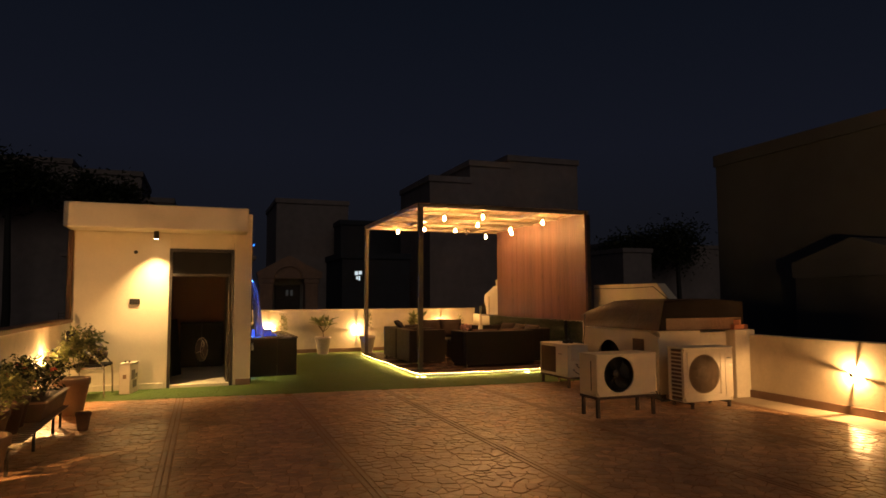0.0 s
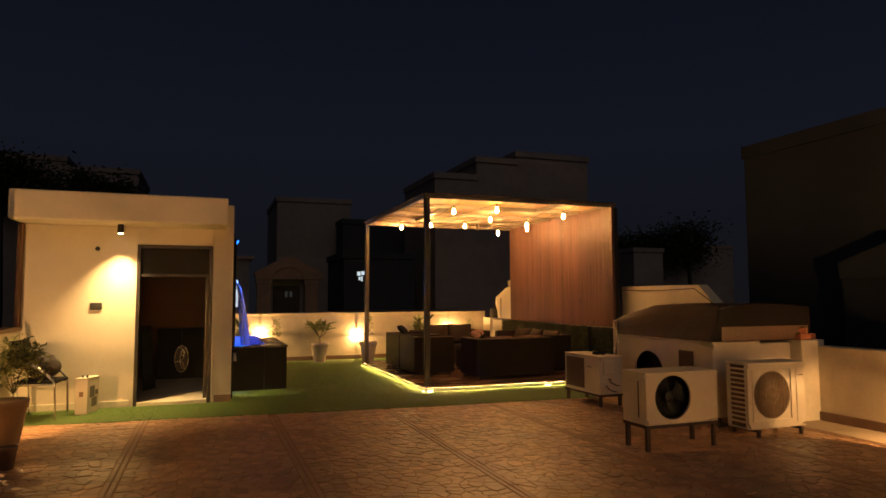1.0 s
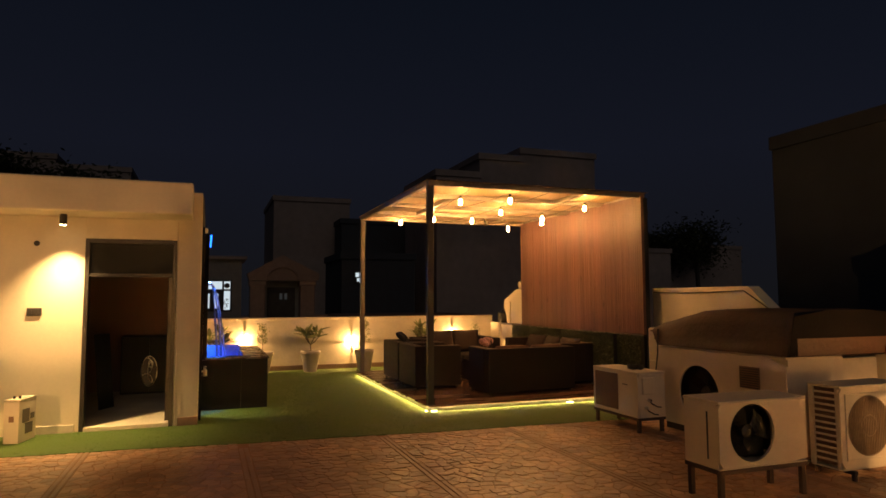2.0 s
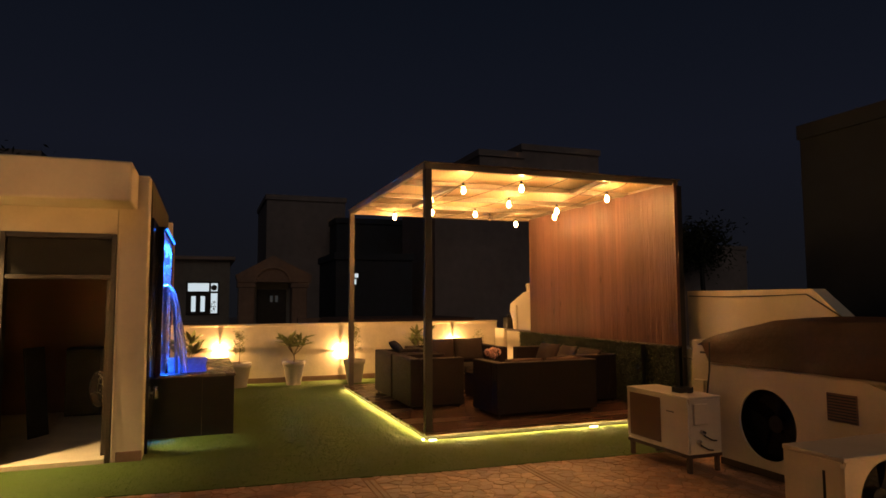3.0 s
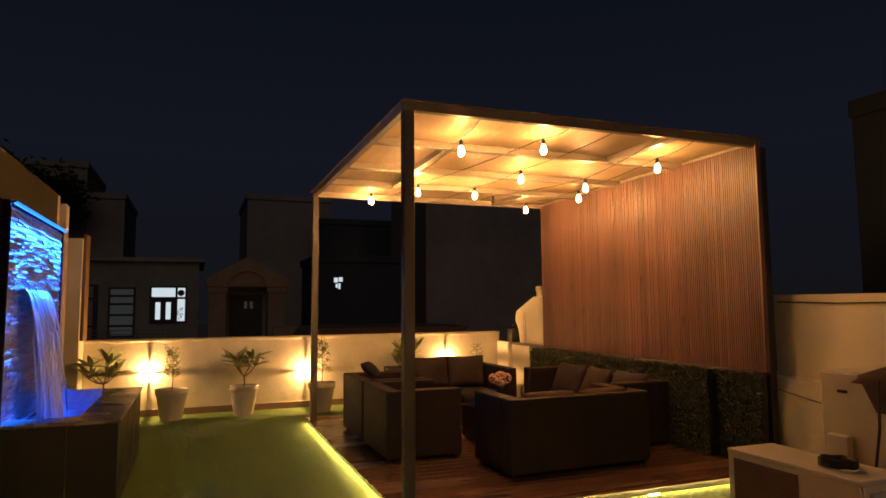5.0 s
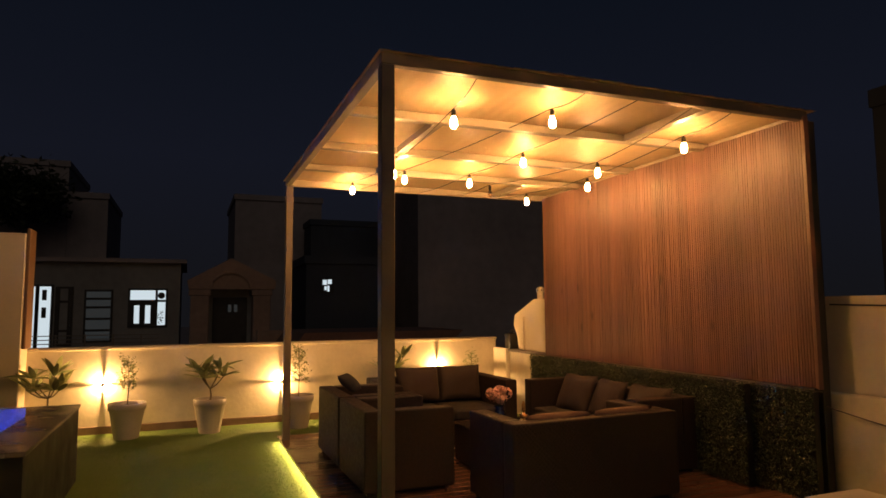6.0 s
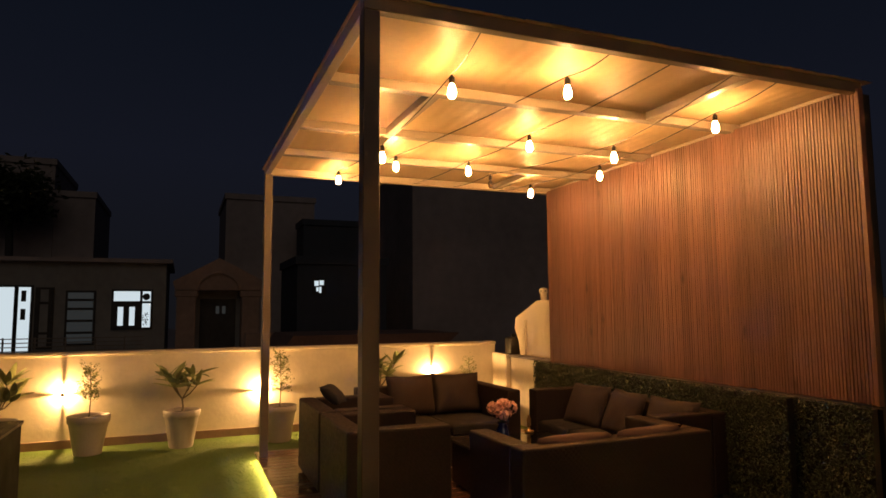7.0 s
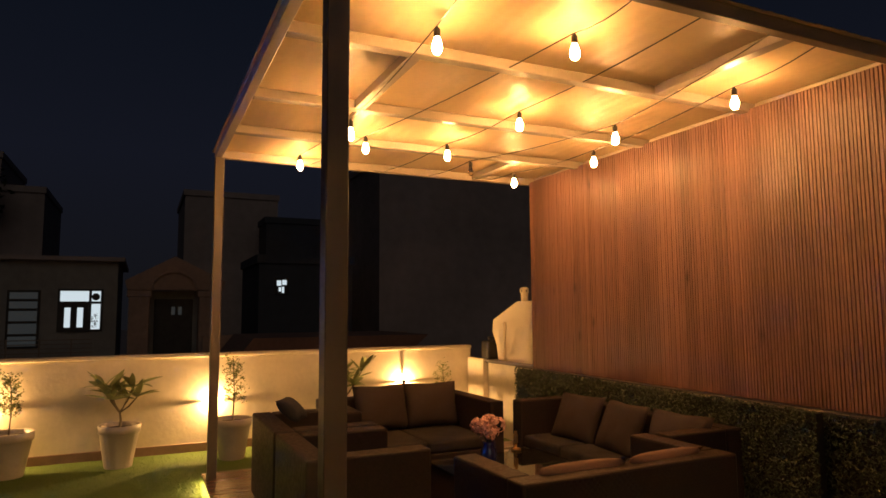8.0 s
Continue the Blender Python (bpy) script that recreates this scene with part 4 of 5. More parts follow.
thin_shrub(6.80, 16.38, 8, "pale sparse shrub in a pot in the corner", tall=0.50, mat=leaf_broad, leaves=10)


# planters by the room: a large tapered pot, a slatted bench with pots, a small pot
def bushy(ob, base, spread, count, seed, mat, size=0.03, flowers=0):
    rng = random.Random(seed)
    crown = bmesh.new()
    for k in range(9):
        a = 0.7 * k
        tip = Vector(base) + Vector((spread[0] * math.cos(a) * 1.1, spread[1] * math.sin(a) * 1.1, spread[2] * rng.uniform(-0.2, 1.2)))
        tube([Vector(base) + Vector((0, 0, -0.75 * spread[2] - 0.1)), tip], 0.005, 5, crown, tip=0.002)
        leafy(crown, tip, (spread[0] * 0.42, spread[1] * 0.42, spread[2] * 0.38), count // 9, rng, size)
    part("crown", crown, mat, ob, "uneven leafy crown")
    for _ in range(flowers):
        c = Vector(base) + Vector((rng.gauss(0, spread[0]), rng.gauss(0, spread[1]), spread[2] * rng.uniform(0.0, 1.2)))
        fl = bmesh.new()
        leafy(fl, c, (0.012, 0.012, 0.012), 10, rng, 0.018)
        part("flower", fl, petal_red, ob, "small red flower")


front_pot = thing("planter", "large tapered taupe planter with a flowering shrub beside the bench", "planter", pose(-1.27, 5.72, 0))
pot_body(front_pot, 0.235, 0.40, pot_taupe, 32)
bushy(front_pot, (0, 0, 0.62), (0.19, 0.19, 0.17), 620, 33, leaf_small, 0.028, 5)
big = thing("planter", "tall tapered brown planter with a leafy shrub", "planter", pose(-1.20, 9.08, 0))
pot_body(big, 0.205, 0.44, pot_taupe, 32)
bushy(big, (0.06, 0.02, 0.74), (0.16, 0.15, 0.20), 760, 21, leaf_small, 0.034)

bench = thing("plant_bench", "low black slatted metal plant bench", "plant stand", pose(-1.33, 6.05, 0))
for y in (0.12, 1.01, 1.83, 2.2):
    for x in (-0.17, 0.17):
        part("leg", box(x - 0.012, x + 0.012, y - 0.012, y + 0.012, 0.0, 0.20), black_steel, bench)
for x in (-0.17, 0.17):
    part("rail", box(x - 0.014, x + 0.014, 0.0, 2.26, 0.20, 0.222), black_steel, bench)
for k in range(24):
    part("slat", box(-0.21, 0.25, 0.015 + 0.094 * k, 0.055 + 0.094 * k, 0.223, 0.233, 0.002), beam_paint, bench)
for k, (y, r, h, sz, fl) in enumerate(((6.26, 0.16, 0.27, 0.24, 5), (6.74, 0.17, 0.30, 0.27, 2), (7.06, 0.13, 0.26, 0.22, 3))):
    p = thing("potted_shrub", "brown clay pot with a bushy flowering shrub on the bench", "potted plant", pose(-1.33, y, 0.2335), "pots on the plant bench")
    pot_body(p, r, h, pot_brown, 24)
    bushy(p, (0, 0, h + 0.14), (0.19, 0.19, 0.15), 420, 40 + k, leaf_dark if k % 2 else leaf_small, 0.028, fl)
trough = thing("planter_trough", "long brown trough planter with a pale rim on the bench", "planter", pose(-1.27, 7.22, 0.2335))
part("body", prism([(-0.12, 0.0), (0.12, 0.0), (0.165, 0.17), (-0.165, 0.17)], 0.0, 1.08, "y"), pot_brown, trough)
for bm in (box(0.14, 0.185, -0.015, 1.095, 0.171, 0.19, 0.004), box(-0.185, -0.14, -0.015, 1.095, 0.171, 0.19, 0.004), box(-0.139, 0.139, -0.015, 0.02, 0.171, 0.19, 0.004), box(-0.139, 0.139, 1.06, 1.095, 0.171, 0.19, 0.004)):
    part("rim", bm, pot_taupe, trough, "pale worn rim")
part("soil", box(-0.139, 0.139, 0.021, 1.059, 0.1705, 0.178), soil, trough)
for k, y in enumerate((0.22, 0.56, 0.86)):
    bushy(trough, (-0.03, y, 0.34), (0.15, 0.15, 0.13 if k < 2 else 0.08), 360 if k < 2 else 160, 61 + k, leaf_dark, 0.028, 2 if k < 2 else 0)
small = thing("small_pot", "small dark brown empty pot on the paving", "pot", pose(-0.90, 7.98, 0))
pot_body(small, 0.078, 0.19, pot_brown, 20)

# ---- air-conditioning units ----
ac_white = material("cream_enamelled_steel", (0.60, 0.53, 0.42), 0.42, vary=0.08, scale=4, fine=40, bump=0.06, stain=0.25)
# near-black for fan parts, and for sheets that paint the shade inside housings
ac_dark = material("near_black_parts_and_recess_shade", (0.015, 0.014, 0.014), 0.6, vary=0.2)
ac_coil = material("dusty_coil_fins", (0.165, 0.098, 0.060), 0.6, metal=0.3, vary=0.2, scale=20, fine=200, bump=0.3)
grille_tan = material("dusty_tan_grille_wire", (0.30, 0.21, 0.135), 0.6, vary=0.2, scale=12, fine=80)
rust_steel = material("dark_rusted_angle_iron", (0.05, 0.03, 0.022), 0.7, vary=0.35, scale=14, fine=80)
tarp = material("brown_weathered_sheet", (0.092, 0.043, 0.025), 0.6, vary=0.3, scale=2, fine=24, bump=0.5, stain=0.3)
# near-black colour stands in for shade at the cover's south end
shade_sheet = material("cover_end_shade", (0.009, 0.007, 0.007), 0.8, vary=0.3, scale=3, fine=30, bump=0.3, spec=0.04)
brick_red = material("loose_red_brick", (0.34, 0.12, 0.06), 0.8, vary=0.3, scale=14, fine=70, bump=0.5)


def ring_hole(w, h, cx, cz, r, y0, y1, sides=40):
    """A plate in the xz plane with a round hole through it."""
    bm = bmesh.new()
    rim = []
    for y in (y0, y1):
        circ, edge = [], []
        for k in range(sides):
            a = 2 * math.pi * (k + 0.5) / sides
            c, s = math.cos(a), math.sin(a)
            circ.append(bm.verts.new((cx + r * c, y, cz + r * s)))
            t = min(((w - cx) if c > 0 else -cx) / c if abs(c) > 1e-9 else 1e9, ((h - cz) if s > 0 else -cz) / s if abs(s) > 1e-9 else 1e9)
            edge.append(bm.verts.new((cx + t * c, y, cz + t * s)))
        rim.append((circ, edge))
    for circ, edge in rim:
        for k in range(sides):
            j = (k + 1) % sides
            bm.faces.new((circ[k], circ[j], edge[j], edge[k]))
    for q in (0, 1):
        for k in range(sides):
            j = (k + 1) % sides
            bm.faces.new((rim[0][q][k], rim[0][q][j], rim[1][q][j], rim[1][q][k]))
    return bm


def fan(ob, cx, cz, r, y, blades_n=3):
    hub = part("fan", lathe([(0.05 * r / 0.2, -0.03), (0.05 * r / 0.2, 0.02), (0.02, 0.035)], 16, m=Matrix.Translation((cx, y, cz)) @ pose(0, 0, 0, 90)), ac_dark, ob, "dark fan hub")
    for k in range(blades_n):
        bm = bmesh.new()
        g = []
        for i in range(5):
            f = i / 4
            rad = r * (0.22 + 0.70 * f)
            row = []
            for j in range(4):
                a = (j / 3 - 0.5) * (0.8 + 0.5 * f) + 0.3 * f
                row.append(bm.verts.new((rad * math.cos(a), 0.05 * (j / 3 - 0.5), rad * math.sin(a))))
            g.append(row)
        for a, b in zip(g, g[1:]):
            for j in range(3):
                bm.faces.new((a[j], a[j + 1], b[j + 1], b[j]))
        bmesh.ops.solidify(bm, geom=list(bm.faces), thickness=0.003)
        blade = part("blade", bm, ac_dark, hub)
        blade.matrix_basis = pose(cx, y, cz, 0, 360 * k / blades_n, 0)


def ac_unit(label, w, d, h, m, grille="ring", cx=0.42, r=0.36, vents=False, stand=0.2, panel=True):
    """Front in the plane y = 0 facing -y; the origin is the front left foot on the floor."""
    ob = thing("air_conditioner_unit", label, "air conditioner", m, "outdoor units on the terrace")
    z0 = stand
    front = ring_hole(w, h, w * cx, h * 0.5, h * r, 0.0, 0.02)
    bmesh.ops.translate(front, vec=(0, 0, z0), verts=front.verts)
    part("front_panel", front, ac_white, ob, "cream front panel with a round fan opening")
    part("top", box(-0.004, w + 0.004, -0.004, d + 0.004, z0 + h - 0.02, z0 + h + 0.004, 0.006, 2), ac_white, ob)
    if vents:
        for k in range(12):
            z = z0 + 0.05 + (h - 0.12) * k / 11
            part("vent_slat", box(0.0, 0.012, 0.05, d - 0.05, z, z + (h - 0.12) / 11 * 0.34, 0.002), ac_white, ob)
        for y0, y1 in ((0.021, 0.045), (d - 0.045, d)):
            part("side_post", box(0.0, 0.014, y0, y1, z0, z0 + h - 0.021), ac_white, ob)
        part("coil", box(0.02, 0.035, 0.03, d - 0.03, z0 + 0.02, z0 + h - 0.03), ac_coil, ob)
    else:
        part("side_panel", box(0.0, 0.012, 0.021, d, z0, z0 + h - 0.021, 0.002), ac_white, ob)
        part("side_seam", box(-0.003, 0.0, d * 0.30, d * 0.34, z0 + 0.05, z0 + h - 0.08), ac_dark, ob)
    part("side_panel", box(w - 0.012, w, 0.021, d, z0, z0 + h - 0.021, 0.002), ac_white, ob)
    part("back_coil", box(0.012, w - 0.012, d - 0.03, d, z0 + 0.01, z0 + h - 0.021), ac_coil, ob)
    part("bottom", box(0.0, w, 0.0, d, z0 - 0.012, z0, 0.003), ac_white, ob)
    # black sheet behind the fan paints the shade inside the housing
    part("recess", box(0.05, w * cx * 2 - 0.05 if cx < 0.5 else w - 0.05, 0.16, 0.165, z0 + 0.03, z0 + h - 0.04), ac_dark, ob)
    fan(ob, w * cx, z0 + h * 0.5, h * r, 0.07)
    if grille == "bars":
        for k in range(25):
            x = w * cx + h * r * (2 * (k + 0.5) / 25 - 1)
            half = math.sqrt(max(0.0, (h * r) ** 2 - (x - w * cx) ** 2))
            part("grille_bar", box(x - 0.0022, x + 0.0022, -0.006, 0.004, z0 + h * 0.5 - half, z0 + h * 0.5 + half), grille_tan, ob)
        q = h * r + 0.022
        for bm in (box(w * cx - q, w * cx + q, -0.009, -0.0005, z0 + h * 0.5 + q - 0.012, z0 + h * 0.5 + q), box(w * cx - q, w * cx + q, -0.009, -0.0005, z0 + h * 0.5 - q, z0 + h * 0.5 - q + 0.012), box(w * cx - q, w * cx - q + 0.012, -0.009, -0.0005, z0 + h * 0.5 - q + 0.0125, z0 + h * 0.5 + q - 0.0125), box(w * cx + q - 0.012, w * cx + q, -0.009, -0.0005, z0 + h * 0.5 - q + 0.0125, z0 + h * 0.5 + q - 0.0125)):
            part("grille_frame", bm, ac_white, ob)
        for rr in (0.35, 0.97):
            pts = [(w * cx + h * r * rr * math.cos(a * math.pi / 12), -0.002, z0 + h * 0.5 + h * r * rr * math.sin(a * math.pi / 12)) for a in range(25)]
            part("grille_ring", tube(pts, 0.003, 5), grille_tan, ob)
    if panel:
        part("service_panel", box(w * 0.84, w - 0.008, -0.005, 0.0, z0 + 0.03, z0 + h - 0.05, 0.002), ac_white, ob)
        part("badge", box(w * 0.87, w * 0.96, -0.008, -0.005, z0 + h * 0.78, z0 + h * 0.80), post_steel, ob, "small grey badge bar")
    # angle-iron stand
    if stand > 0.12:
        for x in (0.03, w - 0.03):
            for y in (0.03, d - 0.03):
                part("stand_leg", box(x - 0.018, x + 0.018, y - 0.018, y + 0.018, 0.0, z0 - 0.04), rust_steel, ob)
        for bm in (box(0.0, w, -0.004, 0.03, z0 - 0.042, z0 - 0.013), box(0.0, w, d - 0.03, d + 0.004, z0 - 0.042, z0 - 0.013), box(-0.004, 0.03, 0.031, d - 0.031, z0 - 0.042, z0 - 0.013), box(w - 0.03, w + 0.004, 0.031, d - 0.031, z0 - 0.042, z0 - 0.013)):
            part("stand_rail", bm, rust_steel, ob)
    else:
        for x in (0.10, w - 0.10):
            part("foot_rail", box(x - 0.02, x + 0.02, -0.04, d + 0.04, 0.05, z0 - 0.013, 0.003), rust_steel, ob)
            for y in (-0.02, d + 0.02):
                part("foot", lathe([(0.022, 0.0), (0.022, 0.052)], 10, m=Matrix.Translation((x, y, 0))), rust_steel, ob)
    return ob


ac_unit("cream outdoor unit with an open dark fan on an iron stand", 0.83, 0.36, 0.47, pose(4.53, 6.53, 0), cx=0.37, r=0.44, stand=0.255, panel=False)
ac_unit("cream outdoor unit with side vents and a barred fan", 0.78, 0.29, 0.66, pose(5.90, 6.68, 0), "bars", cx=0.41, r=0.37, vents=True, stand=0.09)
grilled = ac_unit("cream outdoor unit with a dusty grille on an iron stand", 0.86, 0.36, 0.48, pose(5.53, 9.66, 0, 0, 0, -90), "none", cx=0.30, r=0.40, stand=0.175, panel=False)
part("mesh_panel", box(0.045, 0.50, -0.007, 0.0, 0.205, 0.61, 0.003), ac_coil, grilled, "dusty rectangular mesh panel")
for k in range(22):
    part("grille_bar", box(0.05, 0.495, -0.011, -0.007, 0.212 + 0.018 * k, 0.216 + 0.018 * k), ac_coil, grilled)
part("badge", box(0.58, 0.68, -0.003, 0.0, 0.50, 0.512), post_steel, grilled, "small grey badge bar")

# pipes, valves and a coil of cable on the grilled unit
copper = material("insulated_black_pipe", (0.03, 0.026, 0.024), 0.7, vary=0.2, fine=60)
for dz, dy in ((0.10, 0.10), (0.18, 0.14)):
    part("copper_pipe", tube([(0.862, dy, 0.175 + dz), (0.880, dy, 0.17 + dz), (0.885, dy + 0.02, 0.14 + dz), (0.885, dy + 0.10, 0.10 + dz), (0.866, dy + 0.16, 0.09 + dz)], 0.007, 7), copper, grilled, "black insulated refrigerant pipe")
    part("valve", lathe([(0.018, 0.0), (0.018, 0.035), (0.010, 0.05)], 10, m=Matrix.Translation((0.86, dy, 0.175 + dz)) @ pose(0, 0, 0, 0, 90, 0)), steel_bright, grilled)
part("valve_cover", box(0.861, 0.885, 0.05, 0.20, 0.42, 0.60, 0.006), ac_white, grilled)
coil = []
for k in range(70):
    a = 2 * math.pi * k / 18
    coil.append((5.70 + (0.075 + 0.012 * math.sin(3 * a)) * math.cos(a), 9.05 + (0.10 + 0.01 * math.cos(2 * a)) * math.sin(a), 0.668 + 0.0006 * k + 0.004 * math.sin(5 * a)))
tagged(part("cable_coil", tube(coil, 0.008, 6), lamp_black), "loose coil of black cable on the unit", "cable")
# conduits between the two front units
tagged(part("unit_pipe", tube([(5.37, 6.82, 0.42), (5.46, 6.84, 0.40), (5.60, 6.92, 0.30), (5.74, 6.98, 0.12), (5.86, 7.06, 0.05), (6.2, 7.2, 0.03)], 0.016, 8), copper), "black insulated pipe between two outdoor units", "pipe")
tagged(part("unit_pipe", tube([(5.37, 6.90, 0.50), (5.50, 6.96, 0.46), (5.66, 7.05, 0.36), (5.80, 7.15, 0.10), (6.1, 7.24, 0.025)], 0.012, 8), copper), "thin black pipe between two outdoor units", "pipe")

# large ducted unit under a weathered brown cover
cooler = thing("ducted_cooler", "large cream cooler with a round fan under a brown cover", "air cooler", pose(6.0, 9.07, 0, 0, 0, -90), "outdoor units on the terrace")
CW, CD, CH = 1.80, 0.70, 0.82
face = ring_hole(CW, CH, 0.67, 0.37, 0.295, 0.0, 0.02, 48)
bmesh.ops.translate(face, vec=(0, 0, 0.09), verts=face.verts)
part("front_panel", face, ac_white, cooler, "cream front panel with a large round opening")
part("left_side", box(0.0, 0.02, 0.021, CD, 0.09, 0.09 + CH), ac_white, cooler)
part("right_side", box(CW - 0.02, CW, 0.021, CD, 0.09, 0.09 + CH), ac_white, cooler)
part("top", box(-0.005, CW + 0.005, -0.006, CD, 0.09 + CH, 0.09 + CH + 0.02, 0.005), ac_white, cooler)
# black sheet in place of the cooler's shaded inside
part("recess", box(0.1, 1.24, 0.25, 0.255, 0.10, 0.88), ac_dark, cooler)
fan(cooler, 0.67, 0.46, 0.295, 0.12, 4)
part("grille_panel", box(1.25, 1.50, -0.008, 0.0, 0.60, 0.81, 0.003), ac_coil, cooler, "dark mesh inlet panel")
for k in range(9):
    part("grille_slat", box(1.26, 1.49, -0.014, -0.008, 0.61 + 0.022 * k, 0.618 + 0.022 * k), ac_dark, cooler)
for k in range(2):
    part("runner", box(0.05, CW - 0.05, 0.08 + 0.5 * k, 0.14 + 0.5 * k, 0.0, 0.089), rust_steel, cooler)
cover = bmesh.new()
nu, nv, grid = 26, 10, []
for i in range(nu + 1):
    f = i / nu
    x = -0.10 + (CW + 0.14) * f
    crest = 1.15 + 0.21 * min(1.0, f / 0.42) ** 0.8 + 0.012 * noise.noise((f * 6, 0, 3))
    foot = 0.935 if x > -0.02 else 1.085 
    row = []
    for j in range(nv + 1):
        v = j / nv
        if v < 0.3:
            z, y = foot + (crest - 0.03 - foot) * v / 0.3, -0.02 + 0.10 * v / 0.3
        else:
            z, y = crest - 0.03 + 0.03 * math.sin((v - 0.3) / 0.7 * math.pi), 0.08 + 1.36 * (v - 0.3) / 0.7
        x_v = x - 0.42 * (1 - f) ** 6 * max(0.0, v - 0.25) / 0.75
        z = max(z, 1.125) if x_v < -0.02 and v > 0.3 else z
        row.append(cover.verts.new((x_v, y + 0.012 * noise.noise((f * 9, v * 5, 1)), z + 0.008 * noise.noise((f * 11, v * 6, 8)))))
    grid.append(row)
for a, b in zip(grid, grid[1:]):
    for j in range(nv):
        cover.faces.new((a[j], a[j + 1], b[j + 1], b[j]))
bmesh.ops.solidify(cover, geom=list(cover.faces), thickness=0.006)
skirt = [(-0.02, 0.935), (0.08, 1.30), (0.5, 1.355), (1.0, 1.355), (1.44, 1.32), (1.44, 0.93)]
part("cover", cover, tarp, cooler, "weathered brown sheet cover", smooth=True)
# dark sheet drawn where the cover's end lies in shade
part("end_panel", prism(skirt, CW + 0.03, CW + 0.036, "x"), shade_sheet, cooler, "dark sheet for the shade at the cover's end")
part("end_flap", box(CW + 0.037, CW + 0.043, 0.10, 1.40, 0.94, 1.10, 0.002), tarp, cooler, "brown flap along the cover's foot")
hose = tube([(5.97, 8.99, 1.12), (5.965, 9.0, 0.85), (5.95, 9.03, 0.6), (5.93, 9.06, 0.4), (5.91, 9.2, 0.20), (5.93, 9.3, 0.03)], 0.008, 7)
tagged(part("drain_hose", hose, lamp_black), "black hose hanging beside the cooler", "hose")
tiny = thing("small_lamp", "tiny white lamp hanging on the black hose", "lamp", pose(5.90, 9.17, 0.235))
part("bulb", lathe([(0.003, -0.018), (0.012, -0.012), (0.015, 0.0), (0.011, 0.011), (0.004, 0.016)], 12), glow("tiny_white_bulb", (1.0, 0.9, 0.75), 6.0), tiny, smooth=True)
part("clip", box(-0.006, 0.02, -0.004, 0.03, 0.014, 0.022), lamp_black, tiny)
# cream cabinet at the cooler's end
locker = thing("metal_cabinet", "upright cream metal cabinet beside the large cooler", "cabinet", pose(6.36, 9.68, 0, 0, 0, -90))
part("body", box(0.0, 0.55, 0.021, 0.62, 0.03, 1.10, 0.006), ac_white, locker)
part("door", box(0.006, 0.544, 0.0, 0.020, 0.06, 1.09, 0.005), ac_white, locker, "cream steel door")
part("handle", box(0.13, 0.20, -0.010, -0.0005, 0.965, 0.985, 0.003), lamp_black, locker, "small black latch")
part("meter_cover", box(0.07, 0.22, -0.05, -0.0005, 0.50, 0.70, 0.008), ac_white, locker, "small cream cover box")
for k in range(4):
    part("foot", box(0.02 + 0.47 * (k % 2), 0.06 + 0.47 * (k % 2), 0.05 + 0.48 * (k // 2), 0.09 + 0.48 * (k // 2), 0.0, 0.029), rust_steel, locker)
pale_cable = tube([(7.20, 11.30, 0.92), (7.24, 11.2, 0.86), (7.32, 11.0, 0.80), (7.40, 10.75, 0.735), (7.41, 10.4, 0.68), (7.41, 9.9, 0.64)], 0.005, 6)
tagged(part("slack_cable", pale_cable, post_steel), "thin pale cable hanging from the hedge to the wall", "cable")
# cables slung along the tall wall
cable = tube([(7.50, 11.0, 1.56), (7.51, 10.4, 1.545), (7.51, 9.8, 1.55), (7.51, 9.25, 1.565), (7.51, 9.0, 1.42), (7.51, 8.8, 1.30)], 0.007, 6)
tagged(part("wall_cable", cable, lamp_black), "thin black cable slung along the wall", "cable")
# bricks on the pillar
for k, (bx, by, rz, up) in enumerate(((7.31, 7.24, 12, 0), (7.42, 7.30, -20, 0), (7.36, 7.27, 35, 1))):
    ob = tagged(part("brick", box(-0.11, 0.11, -0.052, 0.052, 0, 0.068, 0.005), brick_red), "loose red brick on the parapet pillar", "brick", "bricks on the pillar")
    ob.matrix_basis = pose(bx, by, 0.9305 + up * 0.069, 0, 0, rz)
# ---- things by the doorway ----
chrome = material("chrome_tube", (0.6, 0.58, 0.55), 0.2, metal=1.0, vary=0.08, fine=80, bump=0)
seat_black = material("black_seat_fabric", (0.008, 0.007, 0.007), 0.8, vary=0.2, fine=120, bump=0.2, spec=0.1)
chair = thing("chair", "chrome tube armchair with a black seat by the wall", "chair", pose(-1.21, 10.62, 0.004, 0, 0, -6), "")
for y in (-0.24, 0.24):
    arm = [(0.235, y, 0.0), (0.225, y, 0.30)] + [(0.215 - 0.40 * f, y, 0.44 + 0.26 * math.sin(f * math.pi / 2) ** 0.9) for f in (0.0, 0.12, 0.28, 0.46, 0.66, 0.86, 1.0)] + [(-0.25, y, 0.70)]
    part("armrest", tube(arm, 0.013, 8), chrome, chair, "curved chrome arm and front leg")
    part("back_upright", tube([(-0.20, y, 0.0), (-0.22, y, 0.44), (-0.255, y, 0.70), (-0.285, y, 0.95)], 0.012, 8), chrome, chair)
    part("side_rail", tube([(0.225, y, 0.415), (-0.215, y, 0.415)], 0.010, 8), chrome, chair)
part("seat", box(-0.22, 0.235, -0.225, 0.225, 0.426, 0.465, 0.015, 2), seat_black, chair, "black padded seat")
part("backrest", box(-0.015, 0.015, -0.225, 0.225, -0.17, 0.17, 0.012, 2, m=pose(-0.255, 0, 0.77, 0, -7, 0)), seat_black, chair, "black padded backrest")
